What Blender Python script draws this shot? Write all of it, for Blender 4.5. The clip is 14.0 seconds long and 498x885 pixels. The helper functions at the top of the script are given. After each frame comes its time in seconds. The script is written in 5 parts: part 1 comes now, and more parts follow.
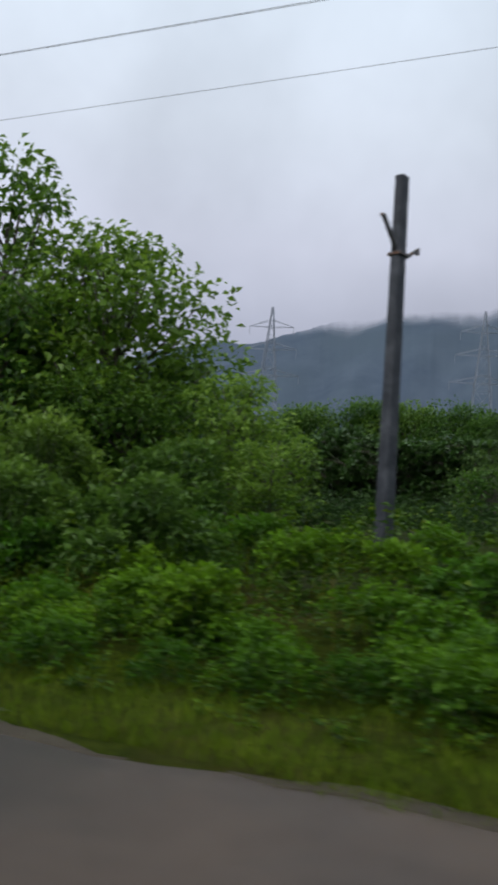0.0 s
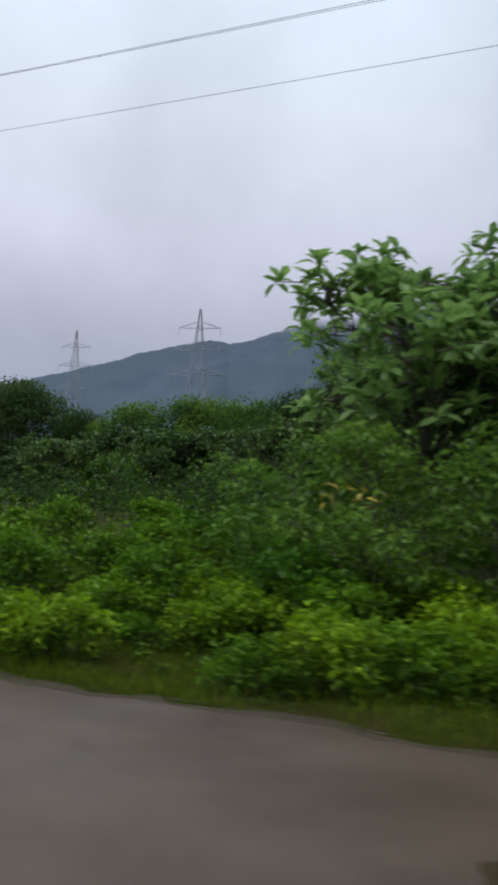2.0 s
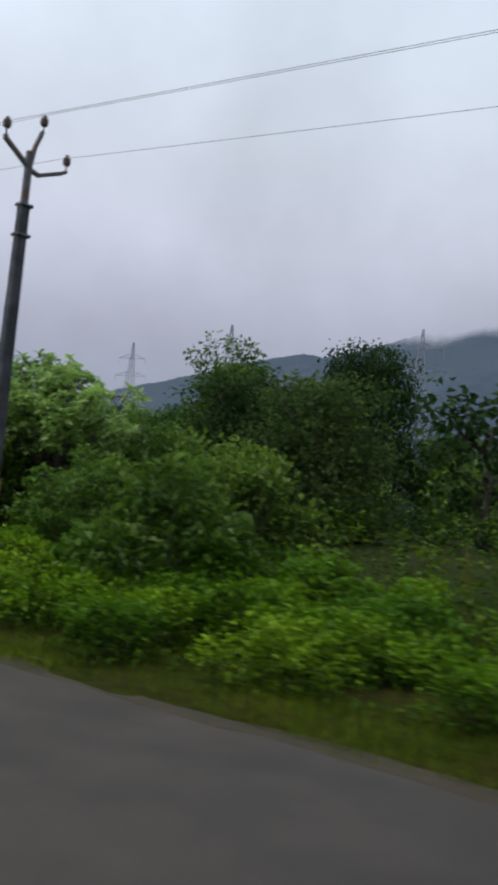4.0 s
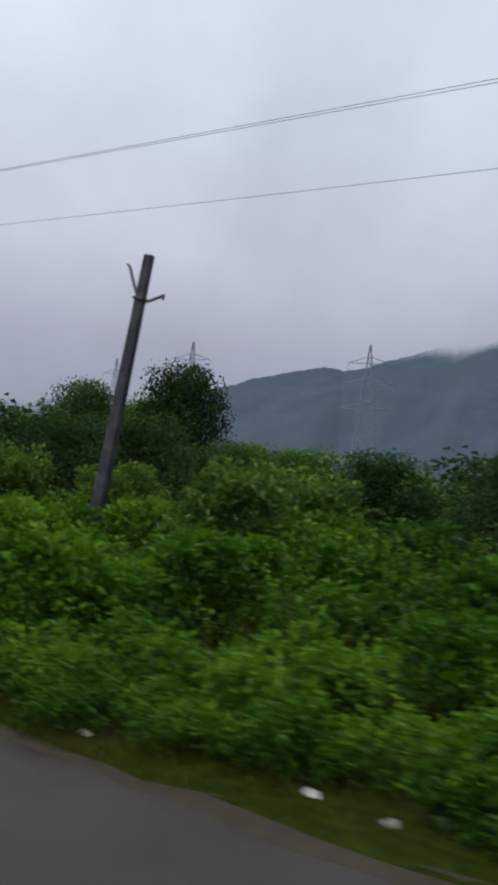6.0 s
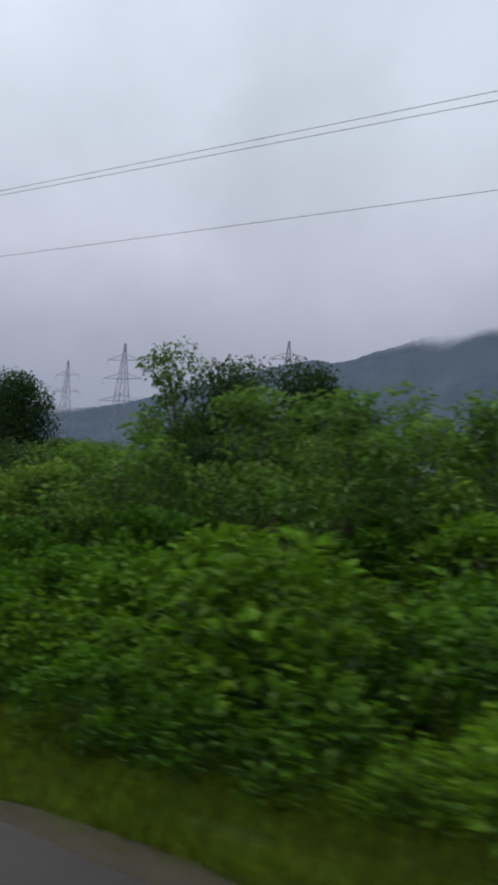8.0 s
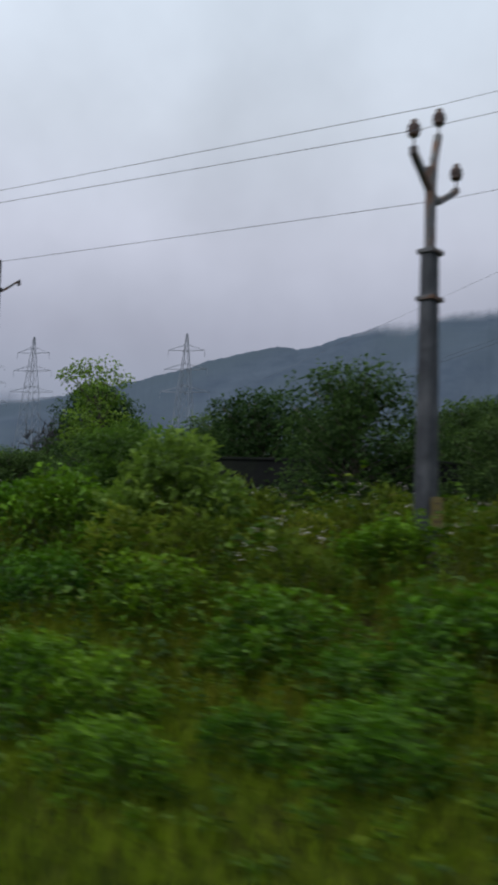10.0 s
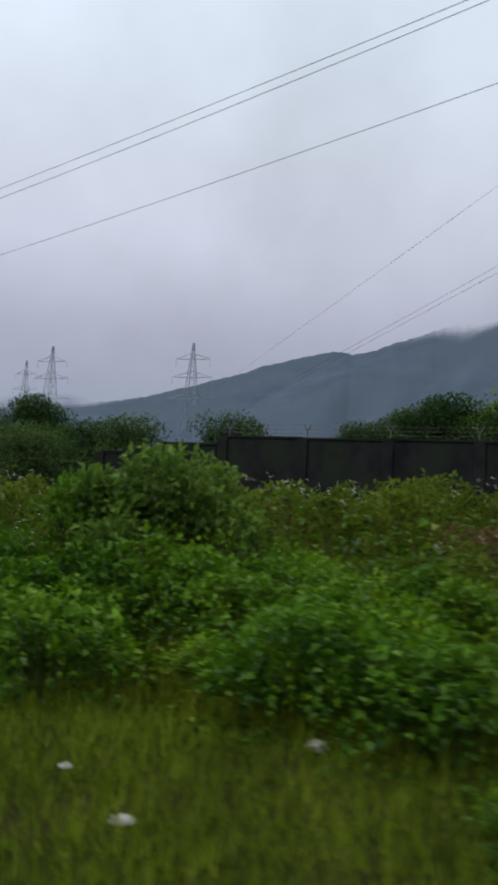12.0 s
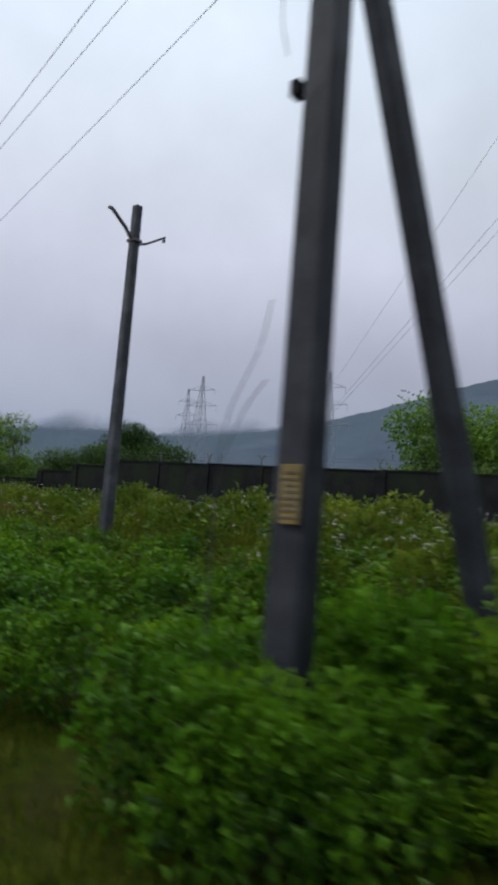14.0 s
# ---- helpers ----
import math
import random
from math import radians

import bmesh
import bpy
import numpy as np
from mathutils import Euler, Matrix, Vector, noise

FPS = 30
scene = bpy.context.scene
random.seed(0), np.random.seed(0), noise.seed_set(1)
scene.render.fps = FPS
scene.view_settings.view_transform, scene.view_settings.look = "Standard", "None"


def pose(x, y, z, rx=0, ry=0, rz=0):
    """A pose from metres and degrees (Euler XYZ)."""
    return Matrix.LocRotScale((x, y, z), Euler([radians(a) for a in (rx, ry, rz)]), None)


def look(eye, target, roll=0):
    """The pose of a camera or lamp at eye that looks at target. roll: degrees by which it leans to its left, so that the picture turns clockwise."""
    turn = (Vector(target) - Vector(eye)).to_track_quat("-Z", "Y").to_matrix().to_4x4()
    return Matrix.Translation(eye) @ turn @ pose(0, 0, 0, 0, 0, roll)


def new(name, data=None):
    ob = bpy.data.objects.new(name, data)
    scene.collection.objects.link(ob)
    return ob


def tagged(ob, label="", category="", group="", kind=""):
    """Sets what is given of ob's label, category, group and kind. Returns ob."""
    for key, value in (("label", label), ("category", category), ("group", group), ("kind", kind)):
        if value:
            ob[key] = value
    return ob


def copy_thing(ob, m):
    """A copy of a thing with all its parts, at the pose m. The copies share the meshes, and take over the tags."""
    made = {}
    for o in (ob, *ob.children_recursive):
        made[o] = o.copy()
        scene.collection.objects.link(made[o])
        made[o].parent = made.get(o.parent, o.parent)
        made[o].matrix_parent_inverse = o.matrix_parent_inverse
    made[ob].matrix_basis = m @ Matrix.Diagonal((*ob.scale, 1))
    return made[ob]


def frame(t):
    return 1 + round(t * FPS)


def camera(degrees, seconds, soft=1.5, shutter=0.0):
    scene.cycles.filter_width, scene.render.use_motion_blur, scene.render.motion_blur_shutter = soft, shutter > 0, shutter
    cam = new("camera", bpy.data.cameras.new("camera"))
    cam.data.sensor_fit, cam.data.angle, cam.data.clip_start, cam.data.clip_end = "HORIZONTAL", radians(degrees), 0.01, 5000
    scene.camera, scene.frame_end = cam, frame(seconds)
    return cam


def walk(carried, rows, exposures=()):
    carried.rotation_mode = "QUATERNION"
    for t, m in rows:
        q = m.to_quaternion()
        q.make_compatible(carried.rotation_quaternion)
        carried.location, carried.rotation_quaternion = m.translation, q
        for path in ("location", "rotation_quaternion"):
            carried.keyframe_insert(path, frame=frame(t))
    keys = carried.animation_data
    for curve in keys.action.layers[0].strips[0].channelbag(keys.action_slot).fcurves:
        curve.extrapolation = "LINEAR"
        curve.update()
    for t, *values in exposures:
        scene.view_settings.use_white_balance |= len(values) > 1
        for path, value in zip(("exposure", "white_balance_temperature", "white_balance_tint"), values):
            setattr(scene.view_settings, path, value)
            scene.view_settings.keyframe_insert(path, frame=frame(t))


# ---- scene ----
cam = camera(32.81, 14.0, soft=3.6, shutter=0.22)
walk(cam, [
    (0, pose(-0.00, 0, 1.4, 94.44, -4.09, 24.62)),
    (0.5, pose(3.56, 0, 1.4, 94.83, -3.91, 23.27)),
    (0.6, pose(4.27, 0, 1.4, 93.99, -2.91, 23.04)),
    (1, pose(7.05, 0, 1.4, 95.16, -3.29, 24.51)),
    (1.5, pose(10.54, 0, 1.4, 95.03, -2.76, 23.81)),
    (2, pose(14.20, 0, 1.4, 94.36, -2.70, 24.36)),
    (2.1, pose(14.95, 0, 1.4, 96.11, -3.33, 26.42)),
    (2.5, pose(18.05, 0, 1.4, 93.22, -2.70, 27.62)),
    (3, pose(22.06, 0, 1.4, 94.54, -5.44, 25.43)),
    (3.3, pose(24.52, 0, 1.4, 95.75, -4.26, 29.27)),
    (3.5, pose(26.20, 0, 1.4, 95.29, -4.76, 29.81)),
    (3.7, pose(27.88, 0, 1.4, 94.88, -5.01, 30.18)),
    (6, pose(47.10, 0, 1.4, 95.58, -5.26, 32.20)),
    (6.5, pose(51.35, 0, 1.4, 95.25, -4.67, 32.33)),
    (7, pose(55.77, 0, 1.4, 94.60, -4.15, 32.02)),
    (7.5, pose(60.18, 0, 1.4, 95.17, -4.00, 33.10)),
    (8, pose(64.62, 0, 1.4, 95.25, -3.36, 32.02)),
    (8.5, pose(69.32, 0, 1.4, 94.88, -3.27, 30.75)),
    (9, pose(74.10, 0, 1.4, 94.46, -2.73, 29.92)),
    (9.2, pose(75.99, 0, 1.4, 94.36, -2.45, 29.80)),
    (11.3, pose(94.24, 0, 1.4, 94.79, -3.05, 32.50)),
    (11.4, pose(94.93, 0, 1.4, 94.72, -3.10, 32.92)),
    (11.5, pose(95.60, 0, 1.4, 94.64, -3.04, 32.41)),
    (12, pose(98.80, 0, 1.4, 94.61, -3.04, 34.00)),
    (12.5, pose(101.93, 0, 1.4, 94.49, -3.56, 36.02)),
    (13, pose(105.37, 0, 1.4, 94.79, -4.00, 40.40)),
    (13.3, pose(107.90, 0, 1.4, 95.25, -4.29, 43.10)),
    (13.5, pose(109.59, 0, 1.4, 95.18, -4.30, 44.14)),
    (13.9, pose(112.91, 0, 1.4, 95.66, -3.85, 46.20)),
    (14, pose(113.73, 0, 1.4, 95.45, -4.66, 46.27)),
], [(0, 0.12), (0.5, 0.03), (1.5, 0.05), (2.1, 0.2), (2.5, 0.25), (3.0, 0.2), (3.5, 0.12), (3.7, 0.08), (6, -0.06), (9.2, -0.06), (11.3, 0.0), (12, 0.03), (13, 0.02), (13.5, 0.0), (14, 0.08)])

# ---- world, sun ----
SUN_EL, SUN_ROT = radians(52), radians(200)
world = bpy.data.worlds.new("overcast_sky")
scene.world = world
world.use_nodes = True
wn, wl = world.node_tree.nodes, world.node_tree.links
wn.clear()
w_out = wn.new("ShaderNodeOutputWorld")
w_bg = wn.new("ShaderNodeBackground")
w_sky = wn.new("ShaderNodeTexSky")
w_sky.sky_type, w_sky.sun_disc = "NISHITA", False
w_sky.sun_elevation, w_sky.sun_rotation, w_sky.dust_density = SUN_EL, SUN_ROT, 4.0
w_co = wn.new("ShaderNodeTexCoord")
w_sep = wn.new("ShaderNodeSeparateXYZ")
w_ramp = wn.new("ShaderNodeValToRGB")
stops = [(0.0, (0.24, 0.285, 0.37)), (0.10, (0.29, 0.325, 0.42)), (0.20, (0.405, 0.425, 0.53)), (0.30, (0.57, 0.60, 0.715)),
         (0.42, (0.63, 0.69, 0.79)), (0.60, (0.67, 0.765, 0.875)), (0.80, (0.95, 1.03, 1.10)), (1.0, (1.12, 1.2, 1.27))]
while len(w_ramp.color_ramp.elements) < len(stops):
    w_ramp.color_ramp.elements.new(0.5)
for el, (p, c) in zip(w_ramp.color_ramp.elements, stops):
    el.position, el.color = p, (*c, 1)
w_n1 = wn.new("ShaderNodeTexNoise")
w_n1.inputs["Scale"].default_value, w_n1.inputs["Detail"].default_value, w_n1.inputs["Roughness"].default_value = 2.2, 5, 0.55
w_mr = wn.new("ShaderNodeMapRange")
w_mr.inputs["From Min"].default_value, w_mr.inputs["From Max"].default_value = 0.3, 0.72
w_mr.inputs["To Min"].default_value, w_mr.inputs["To Max"].default_value = 0.84, 1.2
w_mul = wn.new("ShaderNodeMix")
w_mul.data_type, w_mul.blend_type = "RGBA", "MULTIPLY"
w_mul.inputs["Factor"].default_value = 1
w_scl = wn.new("ShaderNodeMix")
w_scl.data_type, w_scl.blend_type = "RGBA", "MULTIPLY"
w_scl.inputs["Factor"].default_value = 1
w_scl.inputs["B"].default_value = (0.1, 0.1, 0.1, 1)
w_mix = wn.new("ShaderNodeMix")
w_mix.data_type = "RGBA"
w_mix.inputs["Factor"].default_value = 0.94
wl.new(w_co.outputs["Generated"], w_sep.inputs[0])
wl.new(w_sep.outputs["Z"], w_ramp.inputs[0])
wl.new(w_co.outputs["Generated"], w_n1.inputs["Vector"])
wl.new(w_n1.outputs["Fac"], w_mr.inputs["Value"])
wl.new(w_ramp.outputs["Color"], w_mul.inputs["A"])
wl.new(w_mr.outputs["Result"], w_mul.inputs["B"])
wl.new(w_sky.outputs["Color"], w_scl.inputs["A"])
wl.new(w_scl.outputs["Result"], w_mix.inputs["A"])
w_side = wn.new("ShaderNodeMapRange")
w_side.inputs["From Min"].default_value, w_side.inputs["From Max"].default_value = -0.35, 0.4
w_side.inputs["To Min"].default_value, w_side.inputs["To Max"].default_value = 1.1, 0.88
w_dir = wn.new("ShaderNodeVectorMath")
w_dir.operation = "DOT_PRODUCT"
w_dir.inputs[1].default_value = (0.87, 0.5, 0)
w_mul2 = wn.new("ShaderNodeMix")
w_mul2.data_type, w_mul2.blend_type = "RGBA", "MULTIPLY"
w_mul2.inputs["Factor"].default_value = 1
wl.new(w_co.outputs["Generated"], w_dir.inputs[0])
wl.new(w_dir.outputs["Value"], w_side.inputs["Value"])
wl.new(w_mul.outputs["Result"], w_mul2.inputs["A"])
wl.new(w_side.outputs["Result"], w_mul2.inputs["B"])
wl.new(w_mul2.outputs["Result"], w_mix.inputs["B"])
wl.new(w_mix.outputs["Result"], w_bg.inputs["Color"])
wl.new(w_bg.outputs["Background"], w_out.inputs["Surface"])
sun = new("sun", bpy.data.lights.new("sun", "SUN"))
sun.data.energy, sun.data.angle, sun.data.color = 1.0, radians(30), (1, 0.97, 0.92)
sun.matrix_world = look((0, 0, 0), (-math.sin(SUN_ROT) * math.cos(SUN_EL), -math.cos(SUN_ROT) * math.cos(SUN_EL), -math.sin(SUN_EL)))

# ---- materials ----
def material(name):
    m = bpy.data.materials.new(name)
    m.use_nodes = True
    n = m.node_tree.nodes
    return m, n, m.node_tree.links, n["Principled BSDF"]


def noise_node(n, l, scale, detail=6, rough=0.6, vec=None):
    t = n.new("ShaderNodeTexNoise")
    t.inputs["Scale"].default_value, t.inputs["Detail"].default_value, t.inputs["Roughness"].default_value = scale, detail, rough
    if vec:
        l.new(vec, t.inputs["Vector"])
    return t


def ramp(n, l, src, stops):
    r = n.new("ShaderNodeValToRGB")
    while len(r.color_ramp.elements) < len(stops):
        r.color_ramp.elements.new(0.5)
    for e, (p, c) in zip(r.color_ramp.elements, stops):
        e.position, e.color = p, (*c, 1)
    l.new(src, r.inputs[0])
    return r


def mixc(n, l, fac, a, b, mode="MIX"):
    m = n.new("ShaderNodeMix")
    m.data_type, m.blend_type = "RGBA", mode
    for key, v in (("Factor", fac), ("A", a), ("B", b)):
        if isinstance(v, (int, float)):
            m.inputs[key].default_value = v
        elif isinstance(v, tuple):
            m.inputs[key].default_value = (*v, 1)
        else:
            l.new(v, m.inputs[key])
    return m.outputs["Result"]


def bump(n, l, b, height, strength, dist):
    k = n.new("ShaderNodeBump")
    k.inputs["Strength"].default_value, k.inputs["Distance"].default_value = strength, dist
    l.new(height, k.inputs["Height"])
    l.new(k.outputs["Normal"], b.inputs["Normal"])


def surface(name, c1, c2, scale, rough=0.85, bump_s=0.4, bump_d=0.01, c3=None, scale3=0.6, metal=0.0, fine=90, spec=0.5):
    """Two-scale mottled surface in object space."""
    m, n, l, b = material(name)
    co = n.new("ShaderNodeTexCoord").outputs["Object"]
    t = noise_node(n, l, scale, vec=co)
    col = ramp(n, l, t.outputs["Fac"], [(0.32, c1), (0.68, c2)]).outputs["Color"]
    if c3:
        t3 = noise_node(n, l, scale3, 4, 0.55, co)
        f = ramp(n, l, t3.outputs["Fac"], [(0.48, (0, 0, 0)), (0.66, (1, 1, 1))]).outputs["Color"]
        col = mixc(n, l, f, col, c3)
    l.new(col, b.inputs["Base Color"])
    b.inputs["Roughness"].default_value, b.inputs["Metallic"].default_value = rough, metal
    b.inputs["Specular IOR Level"].default_value = spec
    tf = noise_node(n, l, fine, 4, 0.7, co)
    bump(n, l, b, tf.outputs["Fac"], bump_s, bump_d)
    return m


def leaf_material(name, dark, light, rough=0.42, trans=0.28, old=None, young_lit=None, spec=0.3, spread=(0.68, 1.3)):
    """Leaf: colour varies leaf by leaf and plant by plant, shoot tips and clump tops carry painted light, some light
    passes through.
    """
    m, n, l, b = material(name)
    geo = n.new("ShaderNodeNewGeometry")
    oi = n.new("ShaderNodeObjectInfo")
    co = n.new("ShaderNodeTexCoord").outputs["Object"]
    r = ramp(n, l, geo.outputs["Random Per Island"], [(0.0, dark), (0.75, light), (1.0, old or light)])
    # lighter tone of new tips, also light on clump tops put into the colour
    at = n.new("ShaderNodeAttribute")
    at.attribute_name = "young_lit"
    lit_mix = mixc(n, l, at.outputs["Fac"], r.outputs["Color"], young_lit or light)
    t = noise_node(n, l, 1.6, 3, 0.5, co)
    shade = ramp(n, l, t.outputs["Fac"], [(0.3, (0.62, 0.66, 0.6)), (0.7, (1.15, 1.12, 1.0))]).outputs["Color"]
    col = mixc(n, l, 1.0, lit_mix, shade, "MULTIPLY")
    hsv = n.new("ShaderNodeHueSaturation")
    mr = n.new("ShaderNodeMapRange")
    mr.inputs["To Min"].default_value, mr.inputs["To Max"].default_value = spread
    l.new(oi.outputs["Random"], mr.inputs["Value"])
    l.new(mr.outputs["Result"], hsv.inputs["Value"])
    mh = n.new("ShaderNodeMapRange")
    mh.inputs["To Min"].default_value, mh.inputs["To Max"].default_value = 0.515, 0.485
    l.new(oi.outputs["Random"], mh.inputs["Value"])
    l.new(mh.outputs["Result"], hsv.inputs["Hue"])
    l.new(col, hsv.inputs["Color"])
    l.new(hsv.outputs["Color"], b.inputs["Base Color"])
    b.inputs["Roughness"].default_value, b.inputs["Specular IOR Level"].default_value = rough, spec
    tr = n.new("ShaderNodeBsdfTranslucent")
    l.new(hsv.outputs["Color"], tr.inputs["Color"])
    ms = n.new("ShaderNodeMixShader")
    ms.inputs[0].default_value = trans
    l.new(b.outputs[0], ms.inputs[1])
    l.new(tr.outputs[0], ms.inputs[2])
    l.new(ms.outputs[0], n["Material Output"].inputs["Surface"])
    return m


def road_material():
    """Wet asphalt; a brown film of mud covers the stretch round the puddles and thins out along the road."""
    m, n, l, b = material("wet_asphalt")
    co = n.new("ShaderNodeTexCoord").outputs["Object"]
    t = noise_node(n, l, 1.3, vec=co)
    bare = ramp(n, l, t.outputs["Fac"], [(0.32, (0.030, 0.024, 0.020)), (0.68, (0.048, 0.038, 0.031))]).outputs["Color"]
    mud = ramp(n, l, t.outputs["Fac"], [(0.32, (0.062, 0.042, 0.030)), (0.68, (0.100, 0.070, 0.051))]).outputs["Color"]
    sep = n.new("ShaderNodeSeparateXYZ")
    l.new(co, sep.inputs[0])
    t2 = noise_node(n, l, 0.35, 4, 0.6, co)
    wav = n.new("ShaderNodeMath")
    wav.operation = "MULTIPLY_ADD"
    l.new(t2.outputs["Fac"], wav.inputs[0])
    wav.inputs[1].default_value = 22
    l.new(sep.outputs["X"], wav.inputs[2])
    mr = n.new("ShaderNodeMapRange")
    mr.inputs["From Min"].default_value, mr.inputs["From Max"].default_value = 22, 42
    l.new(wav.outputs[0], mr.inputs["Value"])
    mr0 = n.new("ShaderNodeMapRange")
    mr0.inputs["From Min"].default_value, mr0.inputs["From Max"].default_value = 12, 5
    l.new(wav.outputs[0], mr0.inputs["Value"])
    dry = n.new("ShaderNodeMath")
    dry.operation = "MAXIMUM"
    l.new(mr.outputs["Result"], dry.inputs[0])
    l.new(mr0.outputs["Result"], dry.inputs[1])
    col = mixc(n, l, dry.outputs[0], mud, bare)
    # fine pale chippings and darker sealed patches
    t3 = noise_node(n, l, 240, 2, 0.5, co)
    chip = ramp(n, l, t3.outputs["Fac"], [(0.35, (0.75, 0.75, 0.75)), (0.62, (1.0, 1.0, 1.0)), (0.75, (1.5, 1.48, 1.42))]).outputs["Color"]
    l.new(mixc(n, l, 1.0, col, chip, "MULTIPLY"), b.inputs["Base Color"])
    wet = ramp(n, l, t2.outputs["Fac"], [(0.4, (0.38, 0.38, 0.38)), (0.62, (0.62, 0.62, 0.62))]).outputs["Color"]
    l.new(wet, b.inputs["Roughness"])
    b.inputs["Specular IOR Level"].default_value = 0.35
    tf = noise_node(n, l, 160, 4, 0.7, co)
    bump(n, l, b, tf.outputs["Fac"], 0.5, 0.006)
    return m


# the tip tone of each leaf doubles as light painted on clump tops
M_HERB = leaf_material("herb_leaf", (0.015, 0.050, 0.003), (0.070, 0.160, 0.007), rough=0.45, trans=0.33, old=(0.12, 0.185, 0.010), young_lit=(0.195, 0.375, 0.012), spec=0.18)
M_LUSH = leaf_material("lush_herb_leaf", (0.013, 0.050, 0.003), (0.050, 0.140, 0.006), rough=0.42, trans=0.33, old=(0.075, 0.16, 0.010), young_lit=(0.135, 0.295, 0.011), spec=0.22)
M_SHRUB = leaf_material("shrub_leaf", (0.015, 0.052, 0.004), (0.062, 0.15, 0.007), rough=0.45, trans=0.33, old=(0.11, 0.17, 0.012), young_lit=(0.125, 0.29, 0.014), spec=0.2)
# greyer and bluer than the other leaves: rain haze put into the colour
M_DARK = leaf_material("hazed_dark_leaf", (0.022, 0.05, 0.017), (0.056, 0.108, 0.031), rough=0.6, trans=0.38, young_lit=(0.10, 0.175, 0.042), spec=0.1)
M_TREE = leaf_material("tree_leaf", (0.036, 0.094, 0.012), (0.118, 0.238, 0.027), rough=0.38, trans=0.42, young_lit=(0.225, 0.38, 0.04), spec=0.3)
M_GROVE = leaf_material("grove_leaf", (0.028, 0.075, 0.013), (0.085, 0.18, 0.028), rough=0.45, trans=0.42, young_lit=(0.155, 0.28, 0.042), spec=0.2)
M_BROAD = leaf_material("broad_leaf", (0.13, 0.25, 0.075), (0.25, 0.42, 0.125), rough=0.26, trans=0.5, young_lit=(0.32, 0.50, 0.155), spec=0.75)
M_TEAK = leaf_material("large_dull_leaf", (0.03, 0.075, 0.02), (0.085, 0.165, 0.042), rough=0.36, trans=0.42, young_lit=(0.15, 0.26, 0.06), spec=0.4)
M_SAPLING = leaf_material("sapling_leaf", (0.06, 0.14, 0.02), (0.155, 0.295, 0.04), rough=0.4, trans=0.45, young_lit=(0.215, 0.385, 0.052), spec=0.3)
M_HEDGE = leaf_material("hedge_leaf", (0.028, 0.07, 0.012), (0.08, 0.165, 0.023), rough=0.42, trans=0.38, young_lit=(0.14, 0.25, 0.035), spec=0.25)
M_DRY = leaf_material("dry_weed_leaf", (0.06, 0.04, 0.02), (0.16, 0.11, 0.05), rough=0.8, trans=0.2, young_lit=(0.2, 0.15, 0.06), spec=0.1)
M_GRASS = leaf_material("grass_blade", (0.042, 0.064, 0.004), (0.100, 0.132, 0.007), rough=0.65, trans=0.3, old=(0.15, 0.135, 0.024), spec=0.1)
M_LAWN = leaf_material("lush_grass_blade", (0.050, 0.088, 0.004), (0.118, 0.178, 0.008), rough=0.65, trans=0.3, old=(0.16, 0.16, 0.024), spec=0.1)
M_MEADOW = leaf_material("meadow_grass_blade", (0.062, 0.112, 0.006), (0.122, 0.198, 0.011), rough=0.65, trans=0.35, old=(0.14, 0.17, 0.02), spec=0.1)
M_WEED = leaf_material("weed_leaf", (0.054, 0.092, 0.008), (0.142, 0.202, 0.016), rough=0.6, trans=0.32, old=(0.19, 0.18, 0.04), young_lit=(0.23, 0.31, 0.03), spec=0.15)
M_TURF = surface("verge_turf", (0.026, 0.04, 0.005), (0.06, 0.078, 0.009), 7, 1.0, 1.0, 0.05, (0.06, 0.05, 0.017), 0.7, fine=60, spec=0.04)
M_YELLOW = surface("yellowed_leaf", (0.30, 0.25, 0.02), (0.42, 0.36, 0.04), 20, 0.5)
M_BARK = surface("bark", (0.055, 0.045, 0.035), (0.13, 0.11, 0.085), 6, 0.9, 0.8, 0.02, (0.09, 0.1, 0.07), 1.5)
M_TWIG = surface("wet_dead_twig", (0.022, 0.021, 0.019), (0.05, 0.046, 0.04), 6, 0.8)
M_STEM = surface("green_stem", (0.05, 0.075, 0.025), (0.10, 0.11, 0.045), 8, 0.7)
M_SOIL = surface("soil", (0.02, 0.03, 0.01), (0.045, 0.055, 0.018), 3, 0.9, 0.8, 0.05, (0.03, 0.05, 0.01), 0.5, fine=30, spec=0.04)
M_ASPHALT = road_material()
M_MUD = surface("muddy_shoulder", (0.034, 0.027, 0.017), (0.058, 0.045, 0.028), 4, 0.7, 0.7, 0.02, (0.045, 0.04, 0.02), 1.0, fine=50, spec=0.25)
M_CONC = surface("weathered_concrete", (0.02, 0.023, 0.03), (0.048, 0.052, 0.062), 5, 0.6, 0.5, 0.008, (0.088, 0.093, 0.104), 1.8, spec=0.35)
M_CONC_WET = surface("wet_dark_concrete", (0.009, 0.010, 0.014), (0.023, 0.025, 0.032), 4, 0.5, 0.5, 0.008, (0.045, 0.048, 0.057), 2.2, spec=0.3)
M_CONC_DK = surface("blackened_concrete", (0.008, 0.009, 0.010), (0.02, 0.021, 0.021), 2.2, 0.95, 0.6, 0.012, (0.018, 0.024, 0.015), 0.8, fine=40, spec=0.15)
M_STEEL = surface("rusty_galvanised_steel", (0.08, 0.08, 0.085), (0.15, 0.15, 0.15), 14, 0.5, 0.3, 0.003, (0.14, 0.075, 0.045), 5, 0.7)
# galvanised steel lightened towards the sky: haze put into the towers' colour
M_PYLON = surface("hazed_galvanised_lattice", (0.24, 0.265, 0.315), (0.3, 0.325, 0.375), 3, 0.6, metal=0.3)
